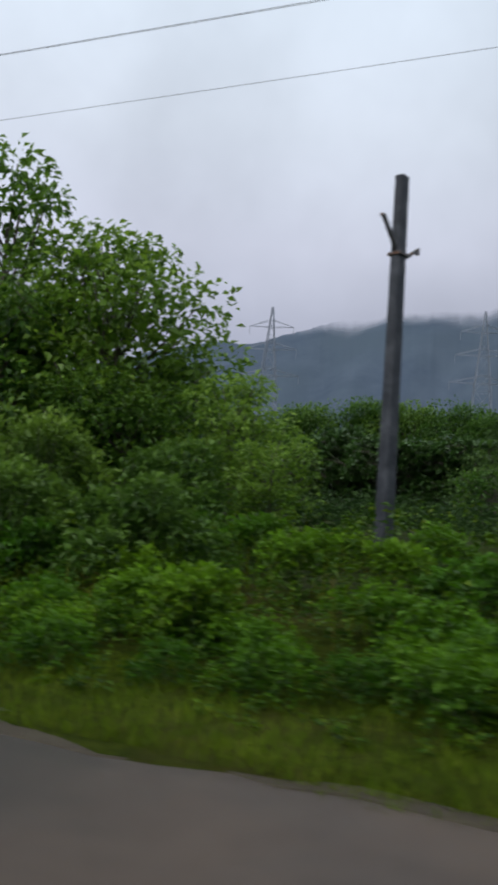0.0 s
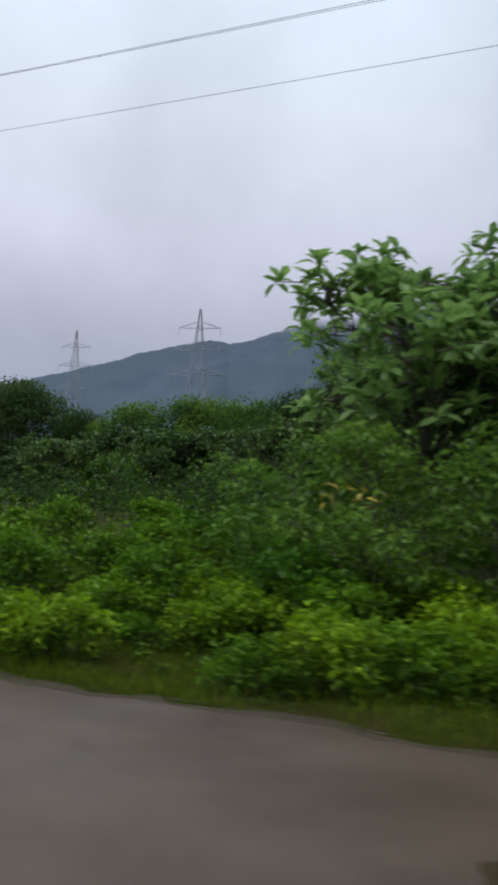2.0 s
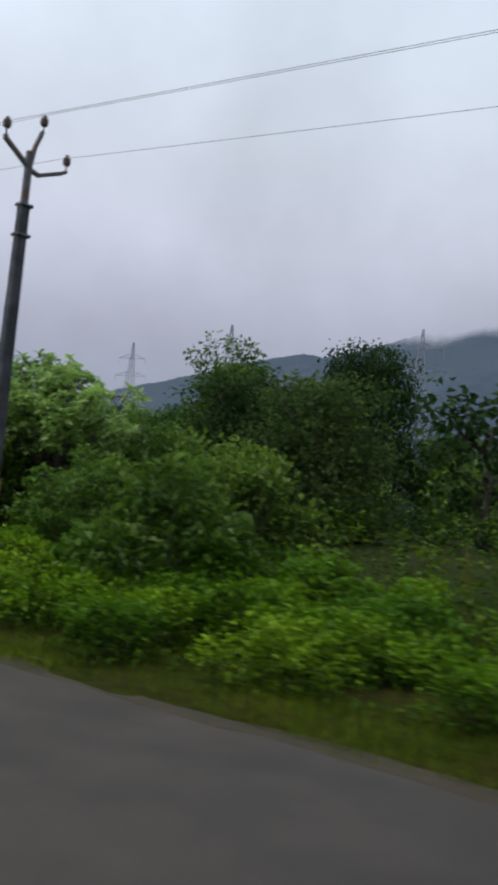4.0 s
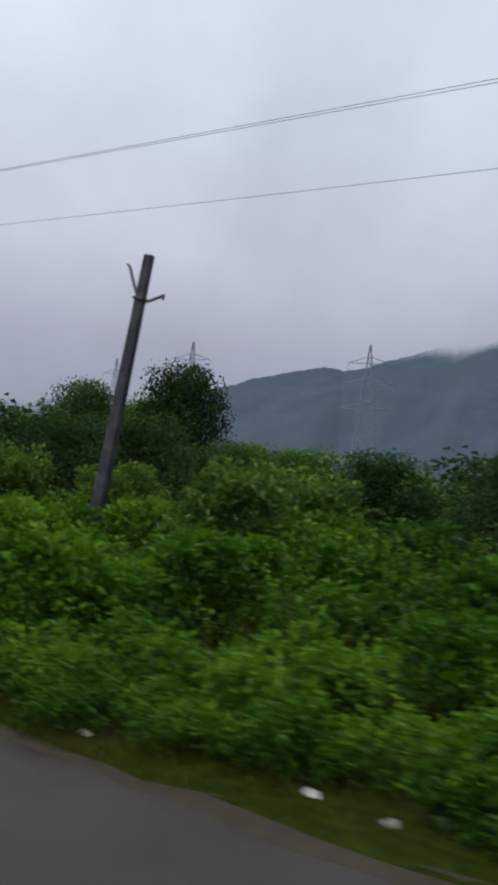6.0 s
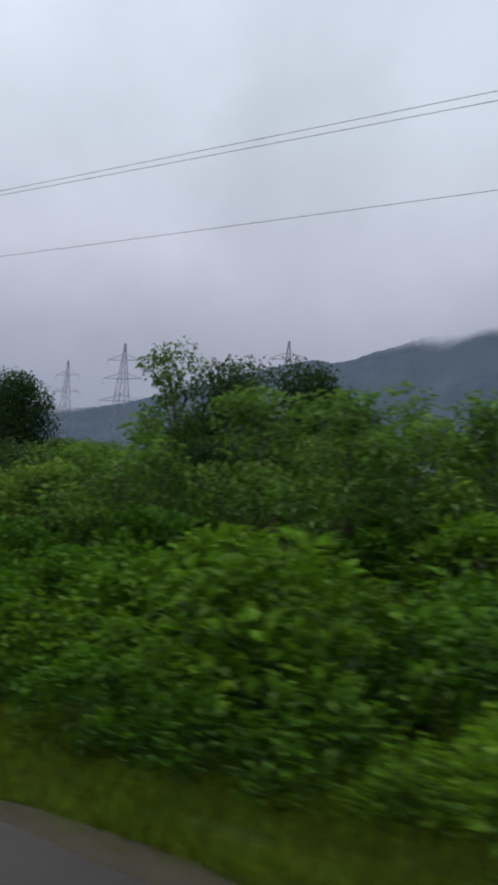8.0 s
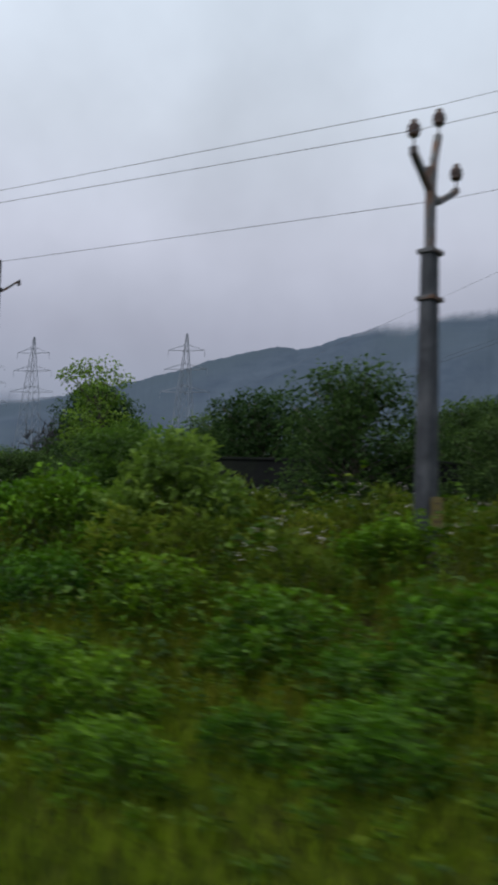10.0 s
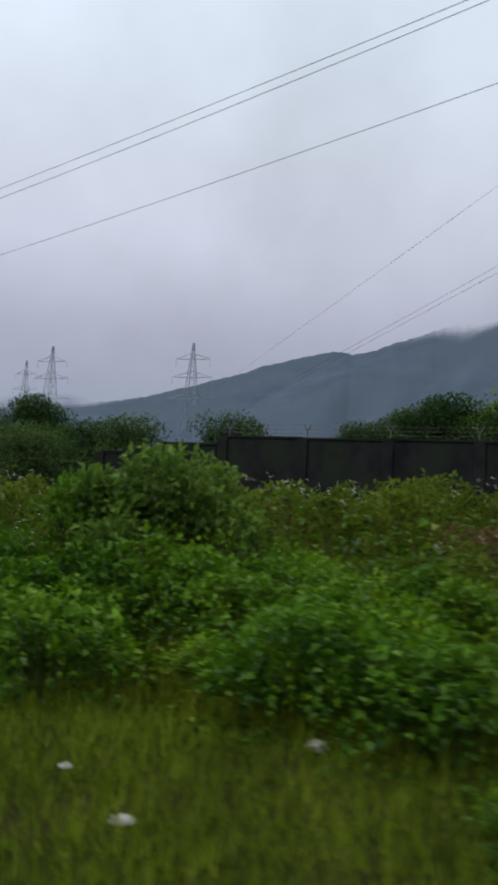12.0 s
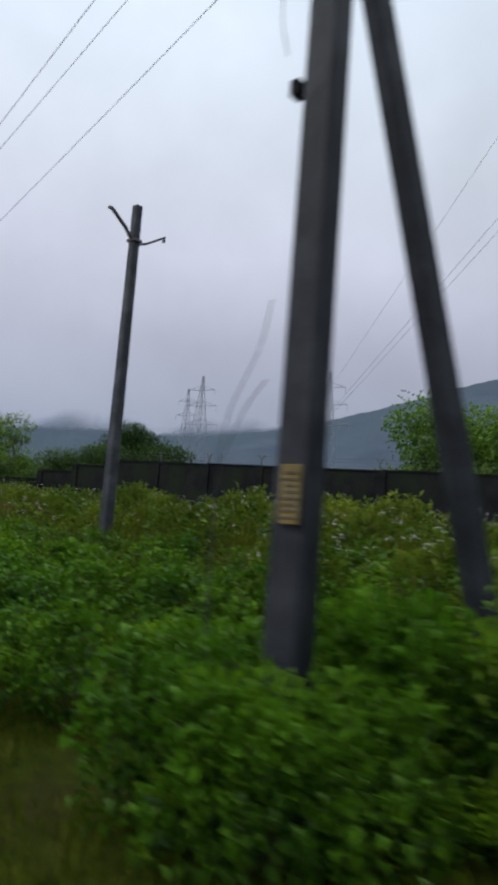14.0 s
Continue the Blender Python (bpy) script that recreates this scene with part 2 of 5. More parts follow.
M_WIRE = surface("aluminium_conductor", (0.035, 0.035, 0.04), (0.07, 0.07, 0.075), 30, 0.5, metal=0.4)
M_CABLE = surface("black_cable", (0.015, 0.015, 0.015), (0.03, 0.03, 0.03), 30, 0.6)
M_PORC = surface("brown_glazed_porcelain", (0.06, 0.035, 0.028), (0.10, 0.06, 0.045), 20, 0.25, 0.05)
M_PLATE = surface("faded_yellow_paint", (0.15, 0.11, 0.028), (0.25, 0.185, 0.05), 14, 0.7, 0.2, 0.002, (0.16, 0.13, 0.07), 8)
M_BARS = surface("faded_lettering", (0.07, 0.05, 0.03), (0.12, 0.08, 0.05), 20, 0.7)
M_WHITE = surface("dirty_white_paint", (0.28, 0.215, 0.155), (0.42, 0.34, 0.26), 9, 0.7, 0.2, 0.002, (0.18, 0.13, 0.085), 4, spec=0.2)
M_BLACK = surface("black_paint", (0.012, 0.012, 0.014), (0.028, 0.027, 0.028), 9, 0.6, 0.2, 0.002, (0.05, 0.04, 0.03), 6, spec=0.2)
M_SIGN = surface("dark_primer_steel", (0.006, 0.007, 0.016), (0.016, 0.017, 0.034), 7, 0.75, 0.2, 0.002, (0.024, 0.02, 0.03), 3, spec=0.15)
M_PLASTIC = surface("dirty_white_plastic", (0.36, 0.35, 0.32), (0.6, 0.59, 0.56), 12, 0.4, 0.5, 0.01)
M_RED = surface("faded_red_plastic", (0.4, 0.08, 0.04), (0.55, 0.15, 0.08), 12, 0.45)
M_STONE = surface("grey_stone", (0.2, 0.19, 0.17), (0.38, 0.36, 0.33), 10, 0.85, 0.6, 0.01)
M_FLOWER = surface("pale_flower", (0.5, 0.48, 0.42), (0.7, 0.66, 0.6), 20, 0.7)
M_SEED = surface("dry_seed_head", (0.2, 0.14, 0.085), (0.32, 0.24, 0.15), 20, 0.9)


def water_material():
    m, n, l, b = material("muddy_water")
    co = n.new("ShaderNodeTexCoord").outputs["Object"]
    t = noise_node(n, l, 0.9, 3, 0.5, co)
    c = ramp(n, l, t.outputs["Fac"], [(0.3, (0.035, 0.026, 0.017)), (0.7, (0.06, 0.045, 0.03))])
    l.new(c.outputs["Color"], b.inputs["Base Color"])
    b.inputs["Roughness"].default_value, b.inputs["IOR"].default_value = 0.06, 1.33
    t2 = noise_node(n, l, 14, 2, 0.5, co)
    bump(n, l, b, t2.outputs["Fac"], 0.12, 0.02)
    return m


def hill_material(name, c1, c2, grain, c3=None):
    """Wooded hill in rain cloud: its colours carry the haze, and the woods thin out into cloud along the crest."""
    m, n, l, b = material(name)
    tc = n.new("ShaderNodeTexCoord")
    co = tc.outputs["Object"]
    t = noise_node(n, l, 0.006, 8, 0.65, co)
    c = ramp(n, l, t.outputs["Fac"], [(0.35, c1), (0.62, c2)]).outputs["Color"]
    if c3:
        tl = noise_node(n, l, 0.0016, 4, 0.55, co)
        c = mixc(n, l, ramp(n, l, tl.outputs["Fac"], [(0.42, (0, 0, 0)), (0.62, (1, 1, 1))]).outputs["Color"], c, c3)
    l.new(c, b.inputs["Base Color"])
    b.inputs["Roughness"].default_value = 1.0
    b.inputs["Specular IOR Level"].default_value = 0
    at = n.new("ShaderNodeAttribute")
    at.attribute_name = "cloud"
    t2 = noise_node(n, l, 0.0035, 6, 0.6, co)
    add = n.new("ShaderNodeMath")
    add.operation = "MULTIPLY_ADD"
    l.new(t2.outputs["Fac"], add.inputs[0])
    add.inputs[1].default_value = grain
    l.new(at.outputs["Fac"], add.inputs[2])
    f = n.new("ShaderNodeMapRange")
    f.interpolation_type = "SMOOTHSTEP"
    f.inputs["From Min"].default_value, f.inputs["From Max"].default_value = 1.02, 1.5
    l.new(add.outputs[0], f.inputs["Value"])
    tr = n.new("ShaderNodeBsdfTransparent")
    ms = n.new("ShaderNodeMixShader")
    l.new(f.outputs["Result"], ms.inputs[0])
    l.new(b.outputs[0], ms.inputs[1])
    l.new(tr.outputs[0], ms.inputs[2])
    l.new(ms.outputs[0], n["Material Output"].inputs["Surface"])
    return m


M_WATER = water_material()
# blue-grey paints rain haze over the woods, paler on the farther range
M_HILL = hill_material("hazed_wooded_hill", (0.066, 0.088, 0.122), (0.092, 0.118, 0.155), 0.5, (0.078, 0.103, 0.131))
M_HILL_FAR = hill_material("hazed_distant_range", (0.125, 0.155, 0.21), (0.135, 0.165, 0.22), 0.25)

# ---- mesh helpers ----
def mesh_of(name, V, F, mats, smooth=False, young_lit=None):
    me = bpy.data.meshes.new(name)
    me.from_pydata(V.tolist() if hasattr(V, "tolist") else V, [], F.tolist() if hasattr(F, "tolist") else F)
    for m in (mats if isinstance(mats, (list, tuple)) else [mats]):
        me.materials.append(m)
    # weight of the painted top light, leaf by leaf
    if young_lit is not None:
        at = me.attributes.new("young_lit", "FLOAT", "POINT")
        at.data.foreach_set("value", np.repeat(np.clip(young_lit, 0, 1), len(V) // len(young_lit)).astype(np.float32))
    if smooth:
        me.polygons.foreach_set("use_smooth", np.ones(len(me.polygons), dtype=bool))
    me.update()
    return me


def child(name, me, parent, m=None, label=""):
    ob = new(name, me)
    ob.parent = parent
    if m is not None:
        ob.matrix_basis = m
    return tagged(ob, label) if label else ob


def part(name, bm, mat, parent, label="", smooth=False):
    me = bpy.data.meshes.new(name)
    bm.to_mesh(me)
    bm.free()
    me.materials.append(mat)
    if smooth:
        me.polygons.foreach_set("use_smooth", np.ones(len(me.polygons), dtype=bool))
    return child(name, me, parent, None, label)


def box(sx, sy, sz, m=None, bevel=0.0, taper=1.0, bm=None):
    """Box centred in x and y, standing on z = 0."""
    bm = bm or bmesh.new()
    r = bmesh.ops.create_cube(bm, size=1.0)
    for v in r["verts"]:
        k = taper if v.co.z > 0 else 1.0
        v.co = Vector((v.co.x * sx * k, v.co.y * sy * k, (v.co.z + 0.5) * sz))
    if bevel:
        e = list({e for v in r["verts"] for e in v.link_edges})
        bmesh.ops.bevel(bm, geom=e, offset=bevel, segments=2, affect="EDGES", profile=0.6)
    if m is not None:
        vs = bm.verts if bevel else r["verts"]
        bmesh.ops.transform(bm, matrix=m, verts=list(vs))
    return bm


def tube_arrays(paths, radii, sides=4):
    """Many tubes at once: lists of (k,3) points and (k,) radii."""
    V, F, o = [], [], 0
    for P, R in zip(paths, radii):
        P = np.asarray(P, float)
        k = len(P)
        T = np.gradient(P, axis=0)
        T /= np.linalg.norm(T, axis=1)[:, None] + 1e-9
        ref = np.where(np.abs(T[:, 2:3]) > 0.9, np.array([[1.0, 0, 0]]), np.array([[0, 0, 1.0]]))
        A = np.cross(T, ref)
        A /= np.linalg.norm(A, axis=1)[:, None] + 1e-9
        B = np.cross(T, A)
        a = np.arange(sides) * 2 * np.pi / sides
        ring = P[:, None] + (A[:, None] * np.cos(a)[None, :, None] + B[:, None] * np.sin(a)[None, :, None]) * np.asarray(R)[:, None, None]
        V.append(ring.reshape(-1, 3))
        for i in range(k - 1):
            for j in range(sides):
                q = (j + 1) % sides
                F.append((o + i * sides + j, o + i * sides + q, o + (i + 1) * sides + q, o + (i + 1) * sides + j))
        F.append(tuple(o + (k - 1) * sides + j for j in range(sides)))
        F.append(tuple(o + j for j in reversed(range(sides))))
        o += k * sides
    return np.concatenate(V), F


def tube_mesh(name, paths, radii, mat, sides=6, smooth=True):
    V, F = tube_arrays(paths, radii, sides)
    return mesh_of(name, V, F, mat, smooth)


def unit(a):
    return a / (np.linalg.norm(a, axis=1)[:, None] + 1e-9)


def leaf_arrays(P, D, N, L, Wd, fold=0.25, droop=0.25, big=False):
    """Leaves from base points P along D with upper side N: folded blades."""
    D, S = unit(D), unit(np.cross(D, N))
    N = np.cross(S, D)
    L, Wd = L[:, None], Wd[:, None]
    n = len(P)
    if not big:
        a = P
        t = P + D * L - N * L * droop
        m = P + D * L * 0.5
        l = m + S * Wd * 0.5 + N * Wd * fold
        r = m - S * Wd * 0.5 + N * Wd * fold
        V = np.stack([a, l, t, r], 1).reshape(-1, 3)
        i = np.arange(n)[:, None] * 4
        return V, np.concatenate([i + np.array([[0, 2, 1]]), i + np.array([[0, 3, 2]])], 1).reshape(-1, 3)
    a = P
    m1, m2 = P + D * L * 0.35 + N * L * 0.03, P + D * L * 0.7 - N * L * droop * 0.4
    t = P + D * L - N * L * droop
    V = np.stack([a, m1 + S * Wd * 0.38 + N * Wd * fold, m2 + S * Wd * 0.5 + N * Wd * fold, t,
                  m2 - S * Wd * 0.5 + N * Wd * fold, m1 - S * Wd * 0.38 + N * Wd * fold, m1, m2], 1).reshape(-1, 3)
    i = np.arange(n)[:, None] * 8
    tri = np.array([[0, 6, 1], [1, 6, 7], [1, 7, 2], [2, 7, 3], [0, 5, 6], [5, 7, 6], [5, 4, 7], [4, 3, 7]])
    return V, (i[:, None] + tri[None]).reshape(-1, 3)


# ---- lie of the land ----
EDGE_X = [-60, -3, 1, 4.5, 8, 15, 19, 23, 26, 36, 43, 48.5, 53, 57.5, 62, 67, 71.6, 77, 90, 102, 160]
EDGE_Y = [4.0, 4.1, 4.4, 4.85, 5.35, 5.3, 5.35, 5.35, 5.1, 4.4, 3.75, 3.58, 3.08, 3.05, 2.93, 2.62, 2.48, 2.2, 1.5, 1.35, 1.3]


def edge(x):
    return np.interp(x, EDGE_X, EDGE_Y)


def smooth01(a):
    a = np.clip(a, 0, 1)
    return a * a * (3 - 2 * a)


def wob(x, y, s=1.0):
    return np.sin(x * 0.9 * s + 1.3) * np.cos(y * 1.1 * s + 0.4) + 0.5 * np.sin(x * 2.3 * s + y * 1.7 * s)


def land(x, y):
    """Height of the ground: flat at the road, a bank beyond the verge."""
    s = y - edge(x)
    z = np.where(s < 0.02, -0.05, 0.0) + smooth01((s - 0.8) / 11) * 1.0 + np.where(s > 0.3, 0.035, 0.0) * wob(x, y)
    return z

# ---- ground, road, hills ----
rng = np.random.default_rng(7)


def grid_mesh(name, X, Y, zf, mat):
    gx, gy = np.meshgrid(X, Y, indexing="ij")
    V = np.stack([gx, gy, zf(gx, gy)], -1).reshape(-1, 3)
    a, b = len(X), len(Y)
    i = (np.arange(a - 1)[:, None] * b + np.arange(b - 1)[None]).reshape(-1, 1)
    return mesh_of(name, V, i + np.array([[0, b, b + 1, 1]]), mat, True)


GX = np.concatenate([[-4000, -1500, -600, -250, -120, -80], np.arange(-60, 140, 0.8), [160, 220, 400, 1000, 4000]])
GY = np.concatenate([[-4000, -1000, -200, -40, -12], np.arange(-8, 26, 0.4), [30, 40, 60, 100, 200, 500, 1200, 2500, 4500]])
tagged(new("ground", grid_mesh("ground", GX, GY, land, M_SOIL)), "dark damp soil of a roadside bank under plants", "ground", kind="structure")

# road with a ragged edge, a real step above the soil
RX = np.arange(-150, 200, 0.35)
RE = edge(RX) + 0.10 * np.sin(RX * 1.7) * np.sin(RX * 0.63 + 1) + rng.normal(0, 0.035, len(RX))
rows_y = np.stack([np.full(len(RX), -7.5), np.full(len(RX), -3.0), np.zeros(len(RX)), RE - 0.8, RE - 0.1, RE + 0.35, RE + 0.45], 1)
rows_z = np.stack([np.full(len(RX), 0.0)] * 5 + [np.full(len(RX), -0.012), np.full(len(RX), -0.08)], 1)
V = np.stack([np.repeat(RX[:, None], 7, 1), rows_y, rows_z], -1).reshape(-1, 3)
i = (np.arange(len(RX) - 1)[:, None] * 7 + np.arange(6)[None]).reshape(-1, 1)
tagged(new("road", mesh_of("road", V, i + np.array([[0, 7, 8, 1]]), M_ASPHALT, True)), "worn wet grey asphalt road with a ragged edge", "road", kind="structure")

# mud at the asphalt's edge, grown over by turf
mud_in = 0.05 + 0.16 * smooth01(np.sin(RX * 0.31) * 0.8 + np.sin(RX * 1.13) * 0.4)
V = np.stack([np.repeat(RX[:, None], 5, 1),
              np.stack([RE - mud_in, RE - mud_in * 0.6, RE - 0.02, RE + 0.12, RE + 0.3], 1),
              np.stack([np.full(len(RX), -0.012), 0.003 + rng.normal(0, 0.003, len(RX)), 0.007 + rng.normal(0, 0.003, len(RX)), np.full(len(RX), 0.012), np.full(len(RX), -0.06)], 1)], -1).reshape(-1, 3)
i = (np.arange(len(RX) - 1)[:, None] * 5 + np.arange(4)[None]).reshape(-1, 1)
tagged(new("shoulder", mesh_of("shoulder", V, i + np.array([[0, 5, 6, 1]]), M_MUD, True)), "narrow strip of brown mud along the asphalt", "shoulder", kind="structure")
TU = np.array([0.04, 0.1, 0.25, 0.5, 0.8, 1.2, 1.7, 2.3, 3.0, 4.0, 5.5, 7.0])
TY = RE[:, None] + TU[None] + np.where(TU[None] < 0.3, 1, 0) * (0.14 * np.sin(RX * 2.1) * np.sin(RX * 0.77))[:, None]
TZ = land(np.repeat(RX[:, None], len(TU), 1), np.maximum(TY, edge(RX)[:, None] + 0.05)) + 0.02 + rng.normal(0, 0.008, TY.shape)
TZ[:, 0], TZ[:, 1], TZ[:, -1] = -0.02, 0.012 + rng.normal(0, 0.006, len(RX)), TZ[:, -1] - 0.1
V = np.stack([np.repeat(RX[:, None], len(TU), 1), TY, TZ], -1).reshape(-1, 3)
i = (np.arange(len(RX) - 1)[:, None] * len(TU) + np.arange(len(TU) - 1)[None]).reshape(-1, 1)
tagged(new("verge", mesh_of("verge", V, i + np.array([[0, len(TU), len(TU) + 1, 1]]), M_TURF, True)), "low mossy turf along the road's edge", "verge", kind="structure")


def puddle(cx, cy, rx, ry, seed, lift=0.0):
    r = random.Random(seed)
    ph = [r.uniform(0, 6) for _ in range(6)]
    bm = bmesh.new()
    rim, inner = [], []
    for k in range(140):
        a = k * math.tau / 140
        q = 1 + sum(w * math.sin(m * a + p) for w, m, p in zip((0.14, 0.12, 0.07, 0.05, 0.03, 0.02), (2, 3, 5, 9, 16, 27), ph))
        rim.append(bm.verts.new((cx + rx * q * math.cos(a), cy + ry * q * math.sin(a), -0.0006 + lift)))
        inner.append(bm.verts.new((cx + rx * q * 0.8 * math.cos(a), cy + ry * q * 0.8 * math.sin(a), 0.0022 + lift)))
    for k in range(140):
        j = (k + 1) % 140
        bm.faces.new((rim[k], rim[j], inner[j], inner[k]))
    bm.faces.new(inner)
    me = bpy.data.meshes.new("puddle")
    bm.to_mesh(me)
    bm.free()
    me.materials.append(M_WATER)
    return tagged(new("puddle", me), "shallow brown muddy puddle on the asphalt", "puddle", "puddles on the road")


puddle(16.4, 3.45, 2.3, 1.35, 1)
puddle(20.2, 2.7, 2.3, 1.1, 2, 0.004)
puddle(22.0, 4.15, 0.95, 0.55, 3, 0.002)


def hill(name, label, mat, R0, R1, az, el, cloud_lo, cloud_hi, seed, power=1.0, mist=0.0):
    """A wooded range round the north: crest angle by direction, from the middle of the road."""
    A = np.radians(np.linspace(-70, 95, 900))
    crest = np.convolve(np.pad(np.interp(np.degrees(A), az, el), 4, mode="edge"), np.ones(9) / 9, "valid")
    r = np.random.default_rng(seed)
    k = np.arange(1, 60)
    wave = sum(np.sin(A * q * 9 + r.uniform(0, 6.3)) / q for q in k) * 0.2 + sum(np.sin(A * q + r.uniform(0, 6.3)) for q in (437, 640, 913, 1270, 1711, 2353)) * 0.02
    h = np.tan(np.radians(crest + wave * 0.55)) * R1
    U = np.linspace(0, 1, 12)
    V, C = [], []
    for u in U:
        rad = R0 + (R1 - R0) * u
        prof = u ** 0.85
        rough = 1 + 0.10 * (1 - u) * np.sin(A * 37 + 5 * u) + 0.06 * np.sin(A * 83 + 9 * u) * (1 - u)
        z = h * prof * rough
        V.append(np.stack([55 - np.sin(A) * rad, np.cos(A) * rad, z], 1))
        C.append(u ** power * (cloud_lo + (cloud_hi - cloud_lo) * smooth01((30 - np.degrees(A)) / 16) + 0.6 * smooth01((np.degrees(A) - 37) / 9)) + mist * max(0.0, 1 - u / 0.4))
    V, C = np.concatenate(V), np.concatenate(C)
    n = len(A)
    i = (np.arange(len(U) - 1)[:, None] * n + np.arange(n - 1)[None]).reshape(-1, 1)
    me = mesh_of(name, V, i + np.array([[0, 1, n + 1, n]]), mat, True)
    at = me.attributes.new("cloud", "FLOAT", "POINT")
    at.data.foreach_set("value", C.astype(np.float32))
    return tagged(new(name, me), label, "hill", kind="structure")


hill("backdrop", "wooded range, blue-grey haze in its colour, crest in low rain cloud", M_HILL, 2300, 3400,
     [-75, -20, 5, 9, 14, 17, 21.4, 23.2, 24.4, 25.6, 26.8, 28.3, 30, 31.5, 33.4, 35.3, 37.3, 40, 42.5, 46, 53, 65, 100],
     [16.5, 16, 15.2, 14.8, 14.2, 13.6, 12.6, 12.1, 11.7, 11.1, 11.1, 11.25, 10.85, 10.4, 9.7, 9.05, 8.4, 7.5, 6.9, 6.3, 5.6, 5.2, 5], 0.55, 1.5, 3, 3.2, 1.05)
hill("backdrop_far", "distant range with pale haze in its colour, fading into rain", M_HILL_FAR, 3500, 4200,
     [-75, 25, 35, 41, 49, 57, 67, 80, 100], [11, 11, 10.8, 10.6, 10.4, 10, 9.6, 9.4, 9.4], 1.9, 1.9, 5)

# ---- plants ----
def shrub_arrays(seed, radius, height, shoots, per, leaf, ratio=0.55, up=0.3, droop=0.3, lumps=8):
    """Leafy shoots from one root that end in rounded tufts: leaves (V, F, painted top light) and stems (paths, radii).
    """
    r = np.random.default_rng(seed)
    LP, LD, LN, LL, LLIT = [], [], [], [], []
    paths, radii = [], []
    C = []
    for k in range(lumps):
        a, q = k * 2.4 + r.uniform(-0.4, 0.4), math.sqrt((k + 0.4) / lumps) * r.uniform(0.75, 1.0)
        rl = radius * r.uniform(0.3, 0.46)
        C.append((np.array([math.cos(a) * radius * 0.78 * q, math.sin(a) * radius * 0.78 * q, max(rl * 0.7, height * (1 - 0.6 * q * q) * r.uniform(0.75, 1.05) - rl * 0.7)]), rl))
    for k in range(shoots):
        c, rl = C[k % lumps]
        d = r.normal(0, 1, 3)
        d[2] = abs(d[2]) * 0.9 - 0.25
        d /= np.linalg.norm(d)
        tip = c + d * rl * r.uniform(0.8, 1.15)
        base = np.array([c[0], c[1], 0]) * 0.3
        mid = base * 0.5 + tip * 0.5 + np.array([c[0], c[1], height * 0.3]) * 0.2
        t = np.linspace(0, 1, 5)[:, None]
        P = base * (1 - t) ** 2 + 2 * mid * t * (1 - t) + tip * t * t
        if k % 6 == 0:
            paths.append(P)
            radii.append(np.linspace(0.011, 0.003, 5) * (0.6 + height * 0.4))
        u = r.uniform(0.35, 1.12, per) ** 0.8
        dj = d + r.normal(0, 0.38, (per, 3))
        dj /= np.linalg.norm(dj, axis=1)[:, None]
        pos = c + dj * (rl * u)[:, None]
        pos[:, 2] = np.maximum(pos[:, 2], 0.03)
        LP.append(pos)
        LD.append(dj * 0.75 + r.normal(0, 0.55, (per, 3)) + np.array([0, 0, up * 0.5]))
        LN.append(np.stack([r.normal(0, 0.45, per), r.normal(0, 0.45, per), np.ones(per)], 1) + dj * 0.5)
        LL.append(leaf * r.uniform(0.5, 1.25, per))
        # outward and upward leaves take the lighter tone: lit tops by colour
        LLIT.append((u - 0.62 + 0.45 * dj[:, 2]) * 1.5 * r.uniform(0.35, 1.0, per))
    # leaves low down round the foot, without the painted top light
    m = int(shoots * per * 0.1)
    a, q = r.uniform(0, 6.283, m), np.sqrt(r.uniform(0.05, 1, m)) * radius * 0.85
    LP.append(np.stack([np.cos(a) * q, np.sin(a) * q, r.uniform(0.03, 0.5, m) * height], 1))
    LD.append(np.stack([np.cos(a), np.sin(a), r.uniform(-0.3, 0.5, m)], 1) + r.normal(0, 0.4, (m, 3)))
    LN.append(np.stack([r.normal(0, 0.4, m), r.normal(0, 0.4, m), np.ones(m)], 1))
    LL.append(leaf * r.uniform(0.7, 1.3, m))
    LLIT.append(np.zeros(m))
    LP, LD, LN, LL, LLIT = map(np.concatenate, (LP, LD, LN, LL, LLIT))
    V, F = leaf_arrays(LP, LD, LN, LL, LL * ratio * r.uniform(0.8, 1.2, len(LL)), 0.2, droop)
    return V, F, LLIT, paths, radii


def shrub(name, label, cat, group, mat, seed, **kw):
    root = new(name)
    V, F, young_lit, paths, radii = shrub_arrays(seed, **kw)
    tagged(child("foliage", mesh_of("foliage", V, F, mat, young_lit=young_lit), root), kind="stuff")
    tagged(child("stem", tube_mesh("stem", paths, radii, M_STEM, 3), root), "thin branching green-brown stems", kind="stuff")
    return tagged(root, label, cat, group)


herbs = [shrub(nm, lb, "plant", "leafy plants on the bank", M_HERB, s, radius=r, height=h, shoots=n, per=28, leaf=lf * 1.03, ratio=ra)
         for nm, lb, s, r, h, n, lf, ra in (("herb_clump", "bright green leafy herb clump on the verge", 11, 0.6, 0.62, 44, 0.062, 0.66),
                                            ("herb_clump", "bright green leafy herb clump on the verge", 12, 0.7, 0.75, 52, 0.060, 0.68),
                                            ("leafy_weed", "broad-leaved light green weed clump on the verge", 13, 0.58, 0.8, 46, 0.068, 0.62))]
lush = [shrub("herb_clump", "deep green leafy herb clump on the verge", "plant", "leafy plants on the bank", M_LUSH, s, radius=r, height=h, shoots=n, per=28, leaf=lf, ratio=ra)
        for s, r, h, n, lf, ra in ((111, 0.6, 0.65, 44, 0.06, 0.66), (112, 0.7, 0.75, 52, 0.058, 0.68))]
